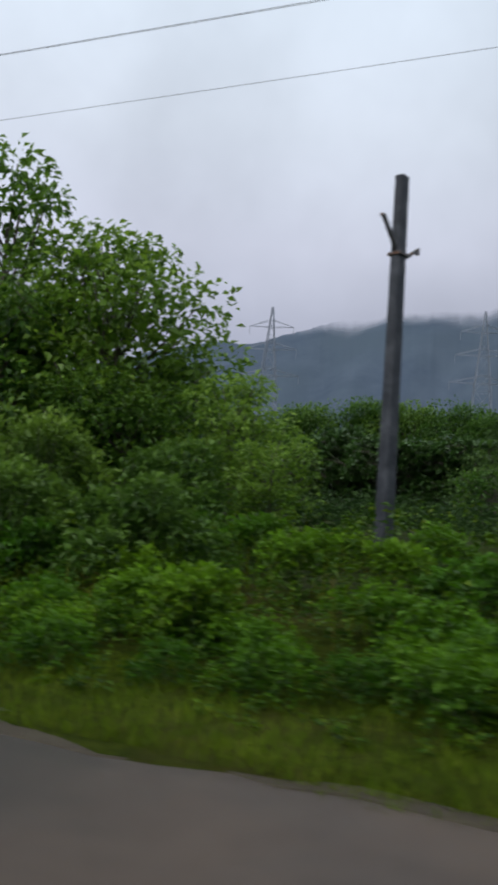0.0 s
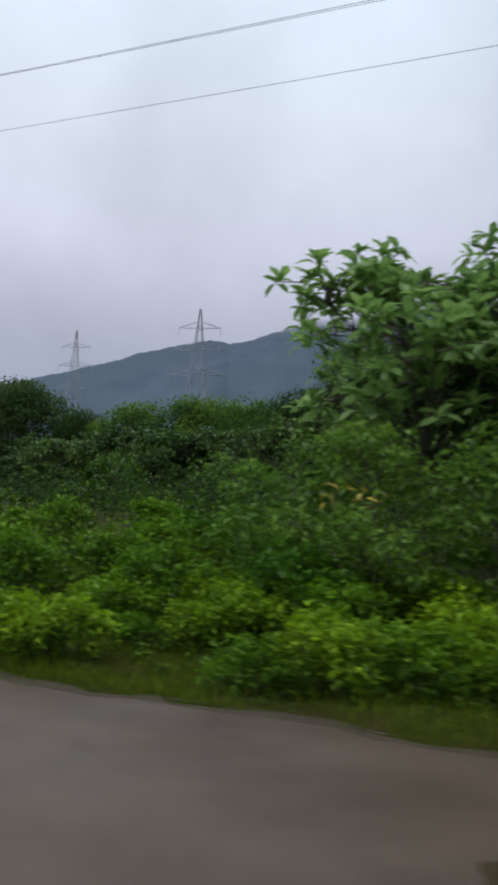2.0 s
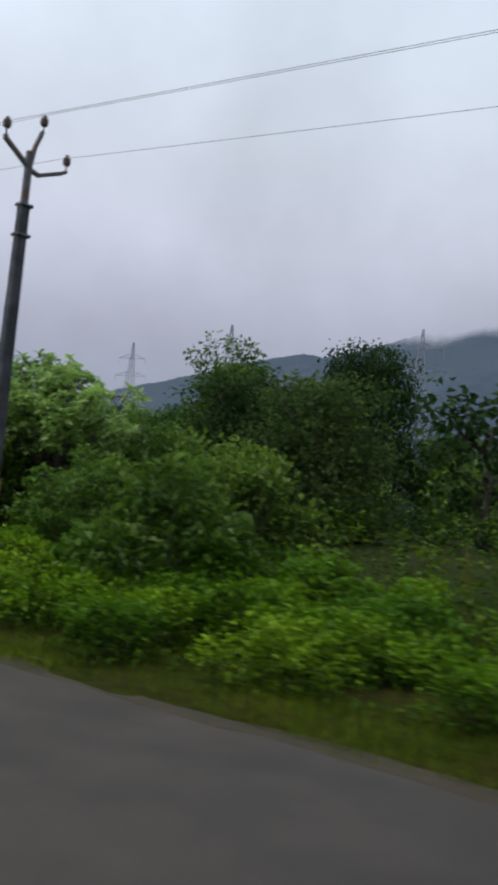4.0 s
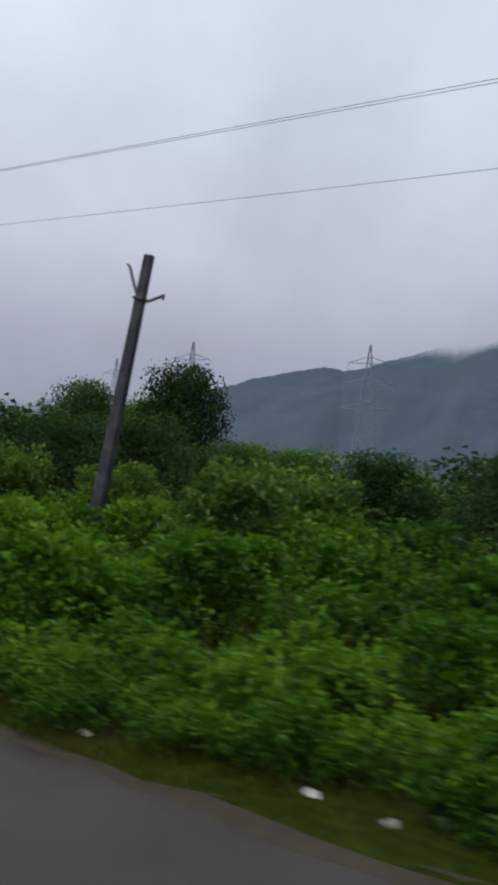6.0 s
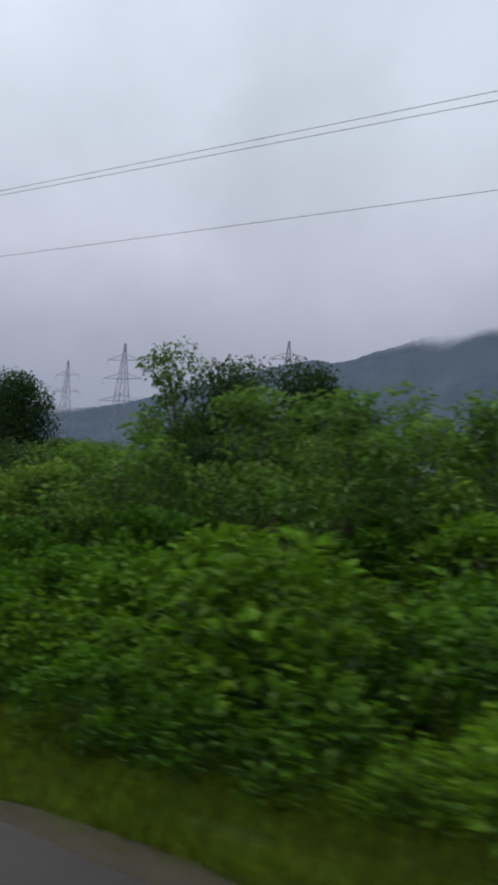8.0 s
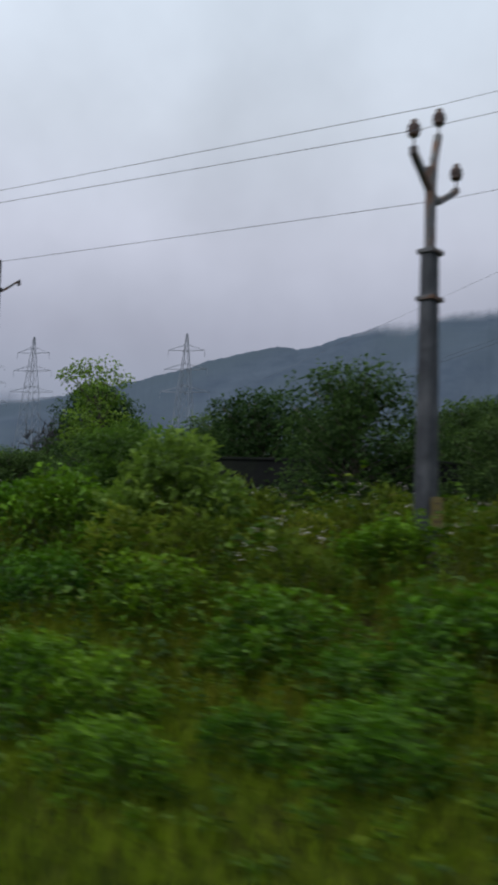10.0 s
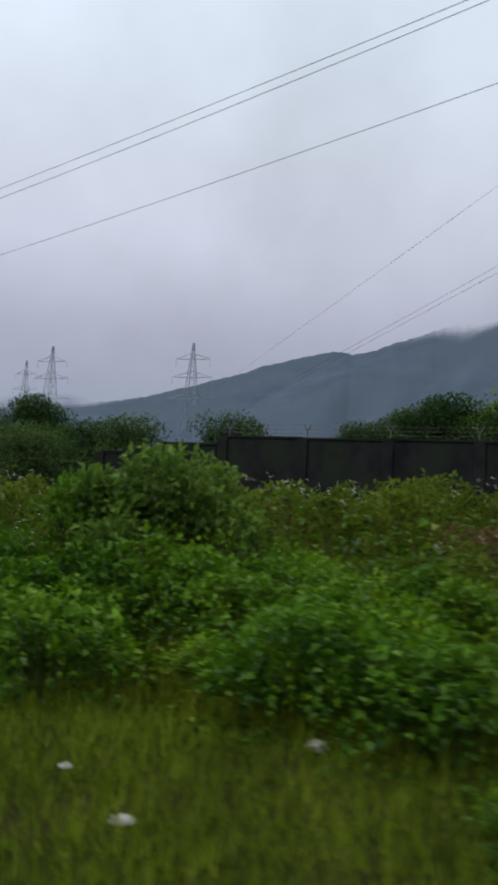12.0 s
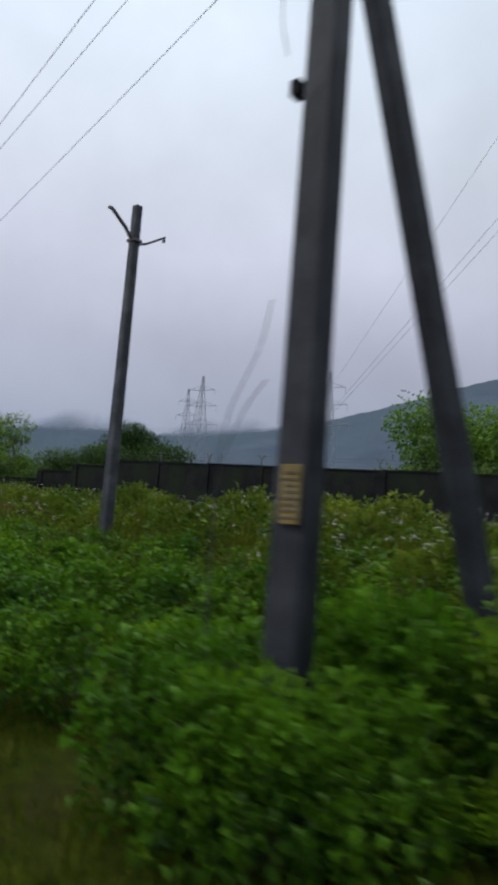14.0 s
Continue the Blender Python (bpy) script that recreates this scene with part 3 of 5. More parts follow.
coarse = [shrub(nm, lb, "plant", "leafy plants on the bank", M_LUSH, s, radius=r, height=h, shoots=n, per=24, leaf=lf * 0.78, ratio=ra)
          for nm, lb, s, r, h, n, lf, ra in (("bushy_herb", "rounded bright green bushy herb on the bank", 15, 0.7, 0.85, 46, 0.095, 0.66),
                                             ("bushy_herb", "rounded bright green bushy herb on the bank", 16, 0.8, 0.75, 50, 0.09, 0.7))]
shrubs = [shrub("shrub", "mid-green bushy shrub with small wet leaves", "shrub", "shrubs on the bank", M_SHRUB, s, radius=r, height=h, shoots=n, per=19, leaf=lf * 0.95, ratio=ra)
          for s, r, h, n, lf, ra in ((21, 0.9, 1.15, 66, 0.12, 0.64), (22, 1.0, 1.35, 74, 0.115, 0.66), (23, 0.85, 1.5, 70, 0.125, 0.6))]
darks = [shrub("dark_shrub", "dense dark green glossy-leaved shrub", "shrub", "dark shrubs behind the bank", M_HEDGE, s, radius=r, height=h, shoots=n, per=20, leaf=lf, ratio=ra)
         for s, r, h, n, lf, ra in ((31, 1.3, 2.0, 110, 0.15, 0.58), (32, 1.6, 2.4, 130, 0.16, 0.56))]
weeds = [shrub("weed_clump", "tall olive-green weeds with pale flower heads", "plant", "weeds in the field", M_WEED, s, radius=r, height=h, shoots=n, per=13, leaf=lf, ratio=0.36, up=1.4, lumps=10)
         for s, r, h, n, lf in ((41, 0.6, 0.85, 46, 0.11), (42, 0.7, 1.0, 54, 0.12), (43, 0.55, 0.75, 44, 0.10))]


dry_weed = shrub("dry_weed", "withered brown weeds in the field", "plant", "withered weeds", M_DRY, 46, radius=0.6, height=0.7, shoots=40, per=12, leaf=0.1, ratio=0.3, up=1.4, lumps=9)
DRY = ((95.9, 9.2, 1.0), (96.7, 9.6, 1.1), (95.2, 9.9, 0.9), (97.6, 9.3, 0.9), (91.6, 11.4, 0.9), (92.4, 11.9, 0.9))


def flower_heads(root, seed, n, radius, height, mat):
    r = np.random.default_rng(seed)
    V, F, o = [], [], 0
    for _ in range(n):
        a, q = r.uniform(0, 6.28), math.sqrt(r.uniform(0, 1))
        c = np.array([math.cos(a) * radius * q, math.sin(a) * radius * q, height * (1.06 - 0.4 * q * q) * r.uniform(0.9, 1.12)])
        for _k in range(4):
            p = c + r.normal(0, 0.018, 3)
            s = r.uniform(0.006, 0.011)
            V += [p + np.array(d) * s for d in ((1, 0, 0), (-0.5, 0.87, 0), (-0.5, -0.87, 0), (0, 0, 1.3))]
            F += [(o, o + 1, o + 3), (o + 1, o + 2, o + 3), (o + 2, o, o + 3), (o, o + 2, o + 1)]
            o += 4
    tagged(child("flower_head", mesh_of("flower_head", np.array(V), F, mat), root), "small pale flower heads", kind="stuff")


for k, wd in enumerate(weeds):
    flower_heads(wd, 50 + k, 12, 0.6, 0.85, M_FLOWER if k != 1 else M_SEED)


def tree_things(name, label, mat, seed, height, crown_r, trunk_r, clumps, per, leaf, ratio, crown_lo=0.35, big=False, flat=1.0, group=""):
    """A tapered trunk, bent limbs to uneven clumps of leaves, a ragged crown with gaps."""
    r = np.random.default_rng(seed)
    root = new(name)
    k = 8
    tz = np.linspace(0, height * 0.78, k)
    bend = np.cumsum(r.normal(0, 0.05 * height / 6, (k, 2)), 0)
    bend -= bend[0]
    trunk = np.column_stack([bend, tz])
    trunk[0, 2] = -0.25
    paths, radii = [trunk], [trunk_r * np.linspace(1.15, 0.3, k)]
    LP, LD, LN, LL, LLIT = [], [], [], [], []
    for c in range(clumps):
        u = r.uniform(0, 1)
        a = c * 2.399 + r.uniform(-0.5, 0.5)
        zc = height * (crown_lo + (1 - crown_lo) * u)
        env = math.sqrt(max(0.05, 1 - ((u - 0.42) / 0.62) ** 2)) * crown_r
        q = r.uniform(0.35, 1.08)
        ctr = np.array([math.cos(a) * env * q, math.sin(a) * env * q * flat, min(zc, height * 0.99)])
        s = r.uniform(0.12, 0.5) if u < 0.5 else r.uniform(0.35, 0.95)
        b0 = np.array([np.interp(zc * (0.45 + 0.35 * s), tz, trunk[:, j]) for j in range(3)])
        mid = (b0 + ctr) / 2 + np.array([0, 0, -0.06 * height * r.uniform(0, 1)])
        t = np.linspace(0, 1, 6)[:, None]
        P = b0 * (1 - t) ** 2 + 2 * mid * t * (1 - t) + ctr * t * t
        paths.append(P)
        radii.append(np.linspace(trunk_r * 0.33, 0.012, 6))
        cr = crown_r * r.uniform(0.2, 0.36)
        if big:
            # rosettes of large leaves at twig ends
            for _ in range(max(1, per // 11)):
                tip = ctr + np.clip(r.normal(0, 1, 3), -1.3, 1.3) * cr * np.array([0.8, 0.8, 0.5])
                paths.append(np.stack([ctr * 0.85 + P[3] * 0.15, (ctr + tip) / 2 + np.array([0, 0, 0.03]), tip]))
                radii.append(np.array([0.018, 0.013, 0.009]))
                m = 11
                aa = np.arange(m) * 2.4 + r.uniform(0, 6)
                LP.append(np.repeat(tip[None], m, 0) + r.normal(0, 0.03, (m, 3)))
                LD.append(np.stack([np.cos(aa), np.sin(aa), r.uniform(-0.5, 1.7, m)], 1))
                LN.append(np.stack([-np.cos(aa) * 0.7, -np.sin(aa) * 0.7, np.ones(m)], 1) + r.normal(0, 0.35, (m, 3)))
                LL.append(leaf * r.uniform(0.6, 1.2, m))
                LLIT.append(r.uniform(0, 0.7, m))
        else:
            d = r.normal(0, 1, (per, 3))
            d /= np.linalg.norm(d, axis=1)[:, None]
            rad = cr * r.uniform(0.25, 1.15, (per, 1)) ** 0.6
            LP.append(ctr + d * rad * np.array([1.15, 1.15, 0.75]))
            LD.append(d * np.array([1, 1, 0.5]) + r.normal(0, 0.5, (per, 3)) + np.array([0, 0, -0.15]))
            LN.append(np.stack([r.normal(0, 0.5, per), r.normal(0, 0.5, per), np.ones(per)], 1))
            LL.append(leaf * r.uniform(0.55, 1.3, per))
            # clump tops and outsides painted lighter, as if lit from above
            LLIT.append((rad[:, 0] / cr - 0.8 + 0.5 * d[:, 2]) * 1.4 * r.uniform(0.3, 1, per))
            # inner leaves that close the crown, given none of the painted light
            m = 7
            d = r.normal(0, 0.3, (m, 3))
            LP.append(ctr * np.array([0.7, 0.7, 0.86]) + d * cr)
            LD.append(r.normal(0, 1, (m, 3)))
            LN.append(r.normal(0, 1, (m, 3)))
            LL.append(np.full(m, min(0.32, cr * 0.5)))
            LLIT.append(np.zeros(m))
    LP, LD, LN, LL, LLIT = map(np.concatenate, (LP, LD, LN, LL, LLIT))
    V, F = leaf_arrays(LP, LD, LN, LL, LL * ratio, 0.16, 0.28, big)
    child("trunk", tube_mesh("trunk", paths[:1], radii[:1], M_BARK, 8), root, None, "grey-brown tapered trunk")
    tagged(child("branch", tube_mesh("branch", paths[1:], radii[1:], M_BARK, 3), root), kind="stuff")
    tagged(child("crown", mesh_of("crown", V, F, mat, young_lit=LLIT), root), kind="stuff")
    return tagged(root, label, "tree", group or "trees beside the road")


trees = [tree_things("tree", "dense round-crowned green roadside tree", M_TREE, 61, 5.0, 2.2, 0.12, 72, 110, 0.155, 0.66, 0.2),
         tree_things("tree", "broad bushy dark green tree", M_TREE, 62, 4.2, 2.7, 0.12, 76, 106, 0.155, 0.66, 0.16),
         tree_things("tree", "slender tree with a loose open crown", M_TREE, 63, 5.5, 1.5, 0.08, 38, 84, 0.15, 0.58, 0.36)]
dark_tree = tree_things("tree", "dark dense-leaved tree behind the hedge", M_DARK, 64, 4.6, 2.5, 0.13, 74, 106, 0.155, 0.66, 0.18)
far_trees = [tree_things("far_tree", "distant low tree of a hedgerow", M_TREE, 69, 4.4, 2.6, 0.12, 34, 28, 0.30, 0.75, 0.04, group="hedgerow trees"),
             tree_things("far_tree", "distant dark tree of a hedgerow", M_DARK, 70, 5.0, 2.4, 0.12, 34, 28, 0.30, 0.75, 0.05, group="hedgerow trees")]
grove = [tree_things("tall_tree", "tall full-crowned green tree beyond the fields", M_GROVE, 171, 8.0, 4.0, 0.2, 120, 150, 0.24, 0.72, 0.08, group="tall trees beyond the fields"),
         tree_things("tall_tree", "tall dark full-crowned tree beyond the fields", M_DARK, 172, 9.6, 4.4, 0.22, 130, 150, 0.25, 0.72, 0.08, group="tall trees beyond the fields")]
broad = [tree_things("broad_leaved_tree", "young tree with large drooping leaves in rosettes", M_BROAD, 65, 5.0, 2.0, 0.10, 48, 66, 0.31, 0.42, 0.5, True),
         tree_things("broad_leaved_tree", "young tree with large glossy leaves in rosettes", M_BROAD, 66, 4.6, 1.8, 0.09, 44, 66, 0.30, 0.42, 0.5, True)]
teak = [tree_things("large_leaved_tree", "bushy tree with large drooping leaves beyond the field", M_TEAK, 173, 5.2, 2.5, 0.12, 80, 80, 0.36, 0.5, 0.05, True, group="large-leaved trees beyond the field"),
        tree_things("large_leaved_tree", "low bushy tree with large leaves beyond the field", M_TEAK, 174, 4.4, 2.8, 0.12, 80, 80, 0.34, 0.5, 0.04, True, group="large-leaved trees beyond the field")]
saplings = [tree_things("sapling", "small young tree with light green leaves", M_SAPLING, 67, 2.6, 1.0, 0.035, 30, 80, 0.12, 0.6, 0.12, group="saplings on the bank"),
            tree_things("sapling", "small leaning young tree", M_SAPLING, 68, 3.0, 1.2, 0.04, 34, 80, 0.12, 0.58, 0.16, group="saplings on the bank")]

used = {}


def put(src, x, y, s=1.0, rot=None, dz=0.0, sz=None, r=random):
    """Copy a plant to its place; the first use moves the model itself."""
    m = pose(x, y, float(land(np.float64(x), np.float64(y))) + dz - 0.03, 0, 0, r.uniform(0, 360) if rot is None else rot)
    if src.name not in used:
        used[src.name] = src
        ob = src
        ob.matrix_basis = m
    else:
        ob = copy_thing(src, m)
    ob.scale = (s, s, sz or s)
    return ob


R = random.Random(5)


def scatter(kind, n, x0, x1, lo, hi, smin, smax, gap, tall=None):
    """Copies over a stretch of bank: lo and hi count from the road's edge."""
    got, tries = [], 0
    while len(got) < n and tries < n * 12:
        tries += 1
        x = R.uniform(x0, x1)
        y = float(edge(x)) + R.uniform(lo, hi)
        if any((x - a) ** 2 + (y - b) ** 2 < gap * gap for a, b in got):
            continue
        if not clear(x, y):
            continue
        got.append((x, y))
        s = R.uniform(smin, smax)
        put(R.choice(kind), x, y, s, sz=s * (tall(x, y) if tall else 1.0), r=R)
    return got


KEEP = [(92.8, 2.19, 0.2), (110.95, 2.95, 0.45), (111.4, 4.1, 0.4), (19.2, 10.2, 0.3), (101.4, 8.2, 0.6), (102.0, 7.7, 0.6)]


def clear(x, y):
    return all((x - a) ** 2 + (y - b) ** 2 > c * c for a, b, c in KEEP)


# first stretch: wide verge, low herbs, shrubs behind
scatter(lush, 34, -13, -0.5, 1.2, 3.2, 0.55, 0.95, 0.5)
scatter(herbs, 84, -0.5, 30, 0.55, 2.6, 0.6, 1.1, 0.46)
scatter(herbs, 46, 10, 31, 1.6, 4.6, 0.75, 1.15, 0.55)
scatter(coarse, 54, -14, 30, 2.2, 5.0, 0.6, 1.05, 0.6)
scatter(shrubs, 36, -16, 30, 2.6, 5.2, 0.6, 0.9, 0.9)
scatter(shrubs + coarse, 60, -15, 11, 4.6, 8.2, 0.55, 0.8, 0.75)
scatter(darks, 4, -18, -9, 5.5, 9.5, 0.7, 1.0, 1.5)
scatter(darks, 8, 12, 32, 5.5, 9.5, 0.7, 1.0, 1.5)
# second stretch: dense green bank
scatter(lush, 46, 40, 57, 0.3, 1.5, 0.55, 0.95, 0.45)
scatter(lush, 84, 31, 76, 0.8, 2.2, 0.6, 1.15, 0.48)
scatter(coarse, 110, 30, 77, 1.8, 6.0, 0.7, 1.2, 0.55)
scatter(shrubs, 90, 30, 77, 1.8, 8.5, 0.65, 1.0, 0.85)
scatter(darks, 16, 28, 78, 6.5, 11, 0.7, 1.0, 1.6)
# third stretch: bank of herbs, weedy field up to the wall
scatter(lush, 30, 77, 93, 1.2, 3.6, 0.5, 0.95, 0.46)
scatter(lush, 9, 91.0, 94.0, 1.6, 3.2, 0.5, 0.75, 0.5)
scatter(herbs, 14, 95, 101, 3.2, 5.6, 0.6, 0.9, 0.55)
scatter(herbs, 16, 90, 96.5, 3.4, 6.5, 0.6, 0.9, 0.5)
scatter(lush, 9, 98.4, 101.0, 1.5, 2.6, 0.5, 0.75, 0.45)
scatter(lush + herbs[:1], 50, 97.5, 113.5, 2.0, 3.8, 0.5, 0.9, 0.46)
scatter(coarse, 70, 77, 113.5, 3.4, 7.0, 0.55, 1.0, 0.6)
for x, y, s in ((92.3, 1.95, 0.95), (93.05, 1.95, 0.85), (92.8, 1.8, 0.9), (92.5, 2.75, 1.1), (93.3, 2.6, 1.0), (91.7, 2.3, 1.0)):
    put(R.choice(coarse), x, y, s * 0.62, sz=s * 1.12, r=R)
put(darks[0], 92.7, 6.9, 0.72, 40, sz=0.86, r=R)
put(darks[1], 93.2, 7.3, 0.5, 140, sz=0.7, r=R)
put(shrubs[2], 92.15, 6.7, 0.6, 40, sz=1.15, r=R)
scatter(coarse, 34, 90, 108, 2.6, 6.0, 0.8, 1.2, 0.6)
scatter(shrubs, 9, 77, 112, 4, 8, 0.5, 0.7, 1.5)
scatter(weeds, 130, 72, 114, 5.0, 14.0, 0.75, 1.15, 0.6)
scatter(weeds, 50, 80, 114, 10.5, 17.5, 1.15, 1.4, 0.9)
for x, y, s in DRY:
    put(dry_weed, x, y, s, r=R)

for x, y, s in ((108.7, 2.4, 0.9), (107.8, 2.7, 0.9), (108.9, 3.2, 1.0), (109.6, 3.9, 1.0), (111, 2.8, 0.7), (107, 3.1, 0.85), (106.1, 3.6, 0.9), (110.7, 2.55, 0.9), (111.2, 2.45, 0.8), (111.3, 3.5, 0.95), (111.7, 3.7, 0.9), (110.9, 3.6, 0.9), (111.5, 2.9, 0.85)):
    if x > 110.6:
        put(R.choice(shrubs), x, y, s * 0.6, sz=s * 0.95, r=R)
    else:
        put(R.choice(lush), x, y, s, sz=s * 1.2, r=R)
for x, y, s in ((111.22, 2.66, 1.12), (111.42, 2.5, 1.0), (110.98, 2.6, 1.05), (111.75, 3.75, 1.0)):
    put(coarse[0], x, y, 0.55, x * 40, sz=s, r=R)
# trees by place: kind, x, y, width scale, turn, height scale
PLACES = (
    # thicket beside the road at the start
    (trees[0], -11.4, 16.4, 1.3, 20, 1.3), (trees[2], -15.2, 16.6, 1.7, 50, 1.7), (trees[1], -13.6, 14.8, 1.15, 80, 1.15), (trees[1], -10.0, 15.2, 0.72, 210, 0.72),
    (saplings[1], -7.6, 15.4, 1.0, 0, 1.0), (saplings[0], -6.3, 14.6, 0.8, 0, 0.8), (darks[0], -5.4, 8.8, 0.8, 10, 0.75), (darks[1], -7.6, 9.0, 0.72, 10, 0.72),
    (trees[1], -17.6, 13.4, 1.0, 10, 1.0), (darks[1], -9.2, 11.4, 1.0, 30, 1.0), (darks[0], -6.9, 11.9, 0.9, 70, 0.9),
    # tall trees beyond the fields
    (grove[1], -34.2, 58, 1.1, 10, 1.02), (grove[1], -42, 60, 1.1, 60, 1.05), (grove[1], -28.8, 59, 0.62, 200, 0.78), (grove[1], -51, 60, 1.1, 150, 1.0),
    (grove[0], -25.2, 59, 0.72, 90, 0.84), (grove[0], -21.8, 58, 0.85, 30, 1.0), (grove[0], -18.0, 60, 0.9, 130, 1.06), (grove[0], -14.6, 58, 0.85, 200, 1.0), (grove[0], -11.0, 57, 0.85, 250, 0.98), (grove[0], -8.0, 55, 0.8, 320, 0.9),
    (grove[0], -23.0, 53, 0.6, 10, 0.58), (grove[0], -18.6, 52, 0.62, 70, 0.6), (grove[1], -14.2, 53, 0.6, 150, 0.52), (grove[0], -10.4, 51, 0.6, 230, 0.62), (grove[1], -6.6, 49, 0.55, 100, 0.55),
    (grove[1], -5.0, 51, 0.68, 300, 0.8), (grove[1], -0.8, 50, 0.85, 20, 1.06), (grove[0], 4.4, 52, 0.95, 160, 1.15), (grove[1], 9.0, 50, 0.85, 40, 1.17), (grove[0], 14.0, 52, 0.7, 70, 0.75),
    (grove[1], 36.4, 55, 0.85, 0, 1.02), (grove[0], 39.4, 56, 0.62, 90, 0.92), (grove[0], 19.5, 50, 0.8, 10, 0.7), (grove[0], 25, 52, 0.8, 80, 0.64),
    # large-leaved trees in front of them
    (teak[0], -22.4, 46, 0.8, 10, 0.85), (teak[1], -18.8, 45, 1.0, 80, 0.9), (teak[0], -15.4, 46, 1.0, 150, 1.02), (teak[1], -12.0, 44, 1.05, 220, 1.0), (teak[0], -8.6, 45, 1.0, 290, 0.95), (teak[1], -5.2, 43, 1.0, 0, 1.02),
    (teak[0], -1.8, 44, 1.05, 70, 1.08), (teak[1], 1.8, 42, 1.0, 140, 1.05), (teak[0], 5.4, 43, 1.0, 210, 1.0), (teak[1], 9.0, 42, 0.95, 280, 0.9),
    # hedge behind the young broad-leaved trees
    (far_trees[0], 16.2, 25.4, 1.1, 0, 1.1), (dark_tree, 19.4, 18.3, 0.8, 30, 0.8), (dark_tree, 22.6, 16, 0.7, 60, 0.7), (trees[2], 17.8, 19.3, 0.9, 200, 0.9), (far_trees[1], 24.8, 20.7, 0.8, 120, 0.8),
    (broad[0], 11.75, 11.0, 0.87, 0, 0.87), (broad[1], 13.9, 11.6, 0.92, 130, 0.92), (broad[0], 15.4, 12.6, 0.76, 50, 0.76), (broad[1], 16.6, 11.6, 0.76, 220, 0.76), (broad[0], 18.6, 12.4, 0.66, 300, 0.66), (broad[1], 13.2, 13.6, 0.85, 90, 0.85),
    (broad[0], 12.6, 12.2, 0.86, 160, 0.86), (broad[0], 17.4, 13.2, 0.66, 110, 0.68),
    (saplings[0], 10.4, 9.6, 0.78, 0, 0.78), (saplings[1], 11.6, 9.0, 0.72, 90, 0.72), (saplings[0], 13.0, 9.2, 0.82, 200, 0.82), (saplings[1], 14.6, 9.3, 0.7, 20, 0.7), (saplings[0], 16.2, 9.6, 0.78, 70, 0.78),
    (saplings[1], 17.8, 9.8, 0.66, 150, 0.66), (saplings[0], 20.8, 10.4, 0.7, 10, 0.7),
    (darks[0], 24.2, 8.7, 0.95, 0, 0.95), (darks[1], 19.6, 14.6, 1.0, 40, 1.0), (darks[1], 21.8, 13.6, 0.95, 100, 0.95), (darks[0], 17.4, 14.4, 1.1, 160, 1.1), (darks[1], 14.9, 14.6, 1.0, 10, 1.0),
    # low hedge along the second stretch, with single trees behind it
    (dark_tree, 31.6, 18.6, 0.78, 50, 0.66), (dark_tree, 28.4, 19.3, 0.85, 0, 0.68), (dark_tree, 34.6, 18.8, 0.7, 90, 0.52), (dark_tree, 38.6, 19.4, 0.6, 10, 0.5),
    (dark_tree, 42.3, 18.8, 0.6, 80, 0.52), (trees[1], 45.3, 19.7, 0.61, 10, 0.55), (far_trees[0], 36.5, 22.5, 0.8, 40, 0.62), (far_trees[1], 40.5, 23.4, 0.85, 100, 0.6),
    (trees[1], 48.8, 17.5, 0.54, 160, 0.52), (dark_tree, 52.2, 18.2, 0.57, 30, 0.5),
    (trees[2], 44.9, 25.4, 1.0, 0, 1.24), (dark_tree, 47.6, 25.8, 0.8, 60, 1.26), (trees[1], 45.8, 26.2, 0.55, 140, 1.0), (dark_tree, 50.6, 25.6, 0.7, 200, 1.2),
    (saplings[0], 56.8, 9, 0.86, 0, 0.86), (saplings[1], 58.4, 10.2, 0.78, 120, 0.86), (saplings[1], 59.9, 9.8, 0.8, 40, 0.84), (saplings[1], 61.4, 11.3, 0.75, 200, 0.8), (saplings[0], 60.6, 10.6, 0.9, 80, 0.98), (trees[1], 56.8, 16.4, 0.52, 0, 0.52),
    (trees[1], 58.6, 20, 0.7, 0, 0.72), (trees[2], 58.8, 28.7, 1.25, 20, 1.2), (dark_tree, 63.6, 17.2, 0.5, 140, 0.38), (far_trees[1], 53.2, 24.6, 0.9, 0, 0.7), (dark_tree, 66.5, 16.6, 0.55, 220, 0.37),
    (dark_tree, 69.5, 16.9, 0.58, 0, 0.44), (dark_tree, 72.4, 19.7, 0.72, 90, 0.72), (dark_tree, 76.6, 16.2, 0.66, 0, 0.7), (dark_tree, 79.6, 17.0, 0.5, 120, 0.5), (dark_tree, 65.2, 29.3, 0.95, 0, 0.86), (far_trees[0], 61.4, 31.1, 1.1, 0, 0.9),
    (dark_tree, 69.4, 30, 0.9, 50, 0.9),
    # rising line of trees at the hill's foot
    (grove[1], 56.6, 85, 1.0, 80, 1.06), (grove[1], 61.2, 86, 1.1, 140, 1.2), (grove[1], 65.8, 85, 1.2, 200, 1.34), (grove[0], 70.4, 86, 1.2, 260, 1.5), (grove[1], 75.4, 85, 1.3, 320, 1.36), (grove[1], 80.6, 86, 1.2, 45, 1.3),
    # trees beyond the boundary wall
    (trees[1], 91.4, 34.4, 1.3, 200, 1.6), (trees[1], 96.4, 35, 1.4, 30, 1.55),
    (far_trees[0], 82.2, 35.7, 0.8, 90, 0.8), (trees[1], 102, 36, 1.3, 10, 1.4), (dark_tree, 76.8, 24.4, 0.7, 40, 0.78), (dark_tree, 80.4, 25.8, 0.7, 300, 0.8))
for src, x, y, s, rz, sz in PLACES:
    put(src, x, y, s, rz, sz=sz)


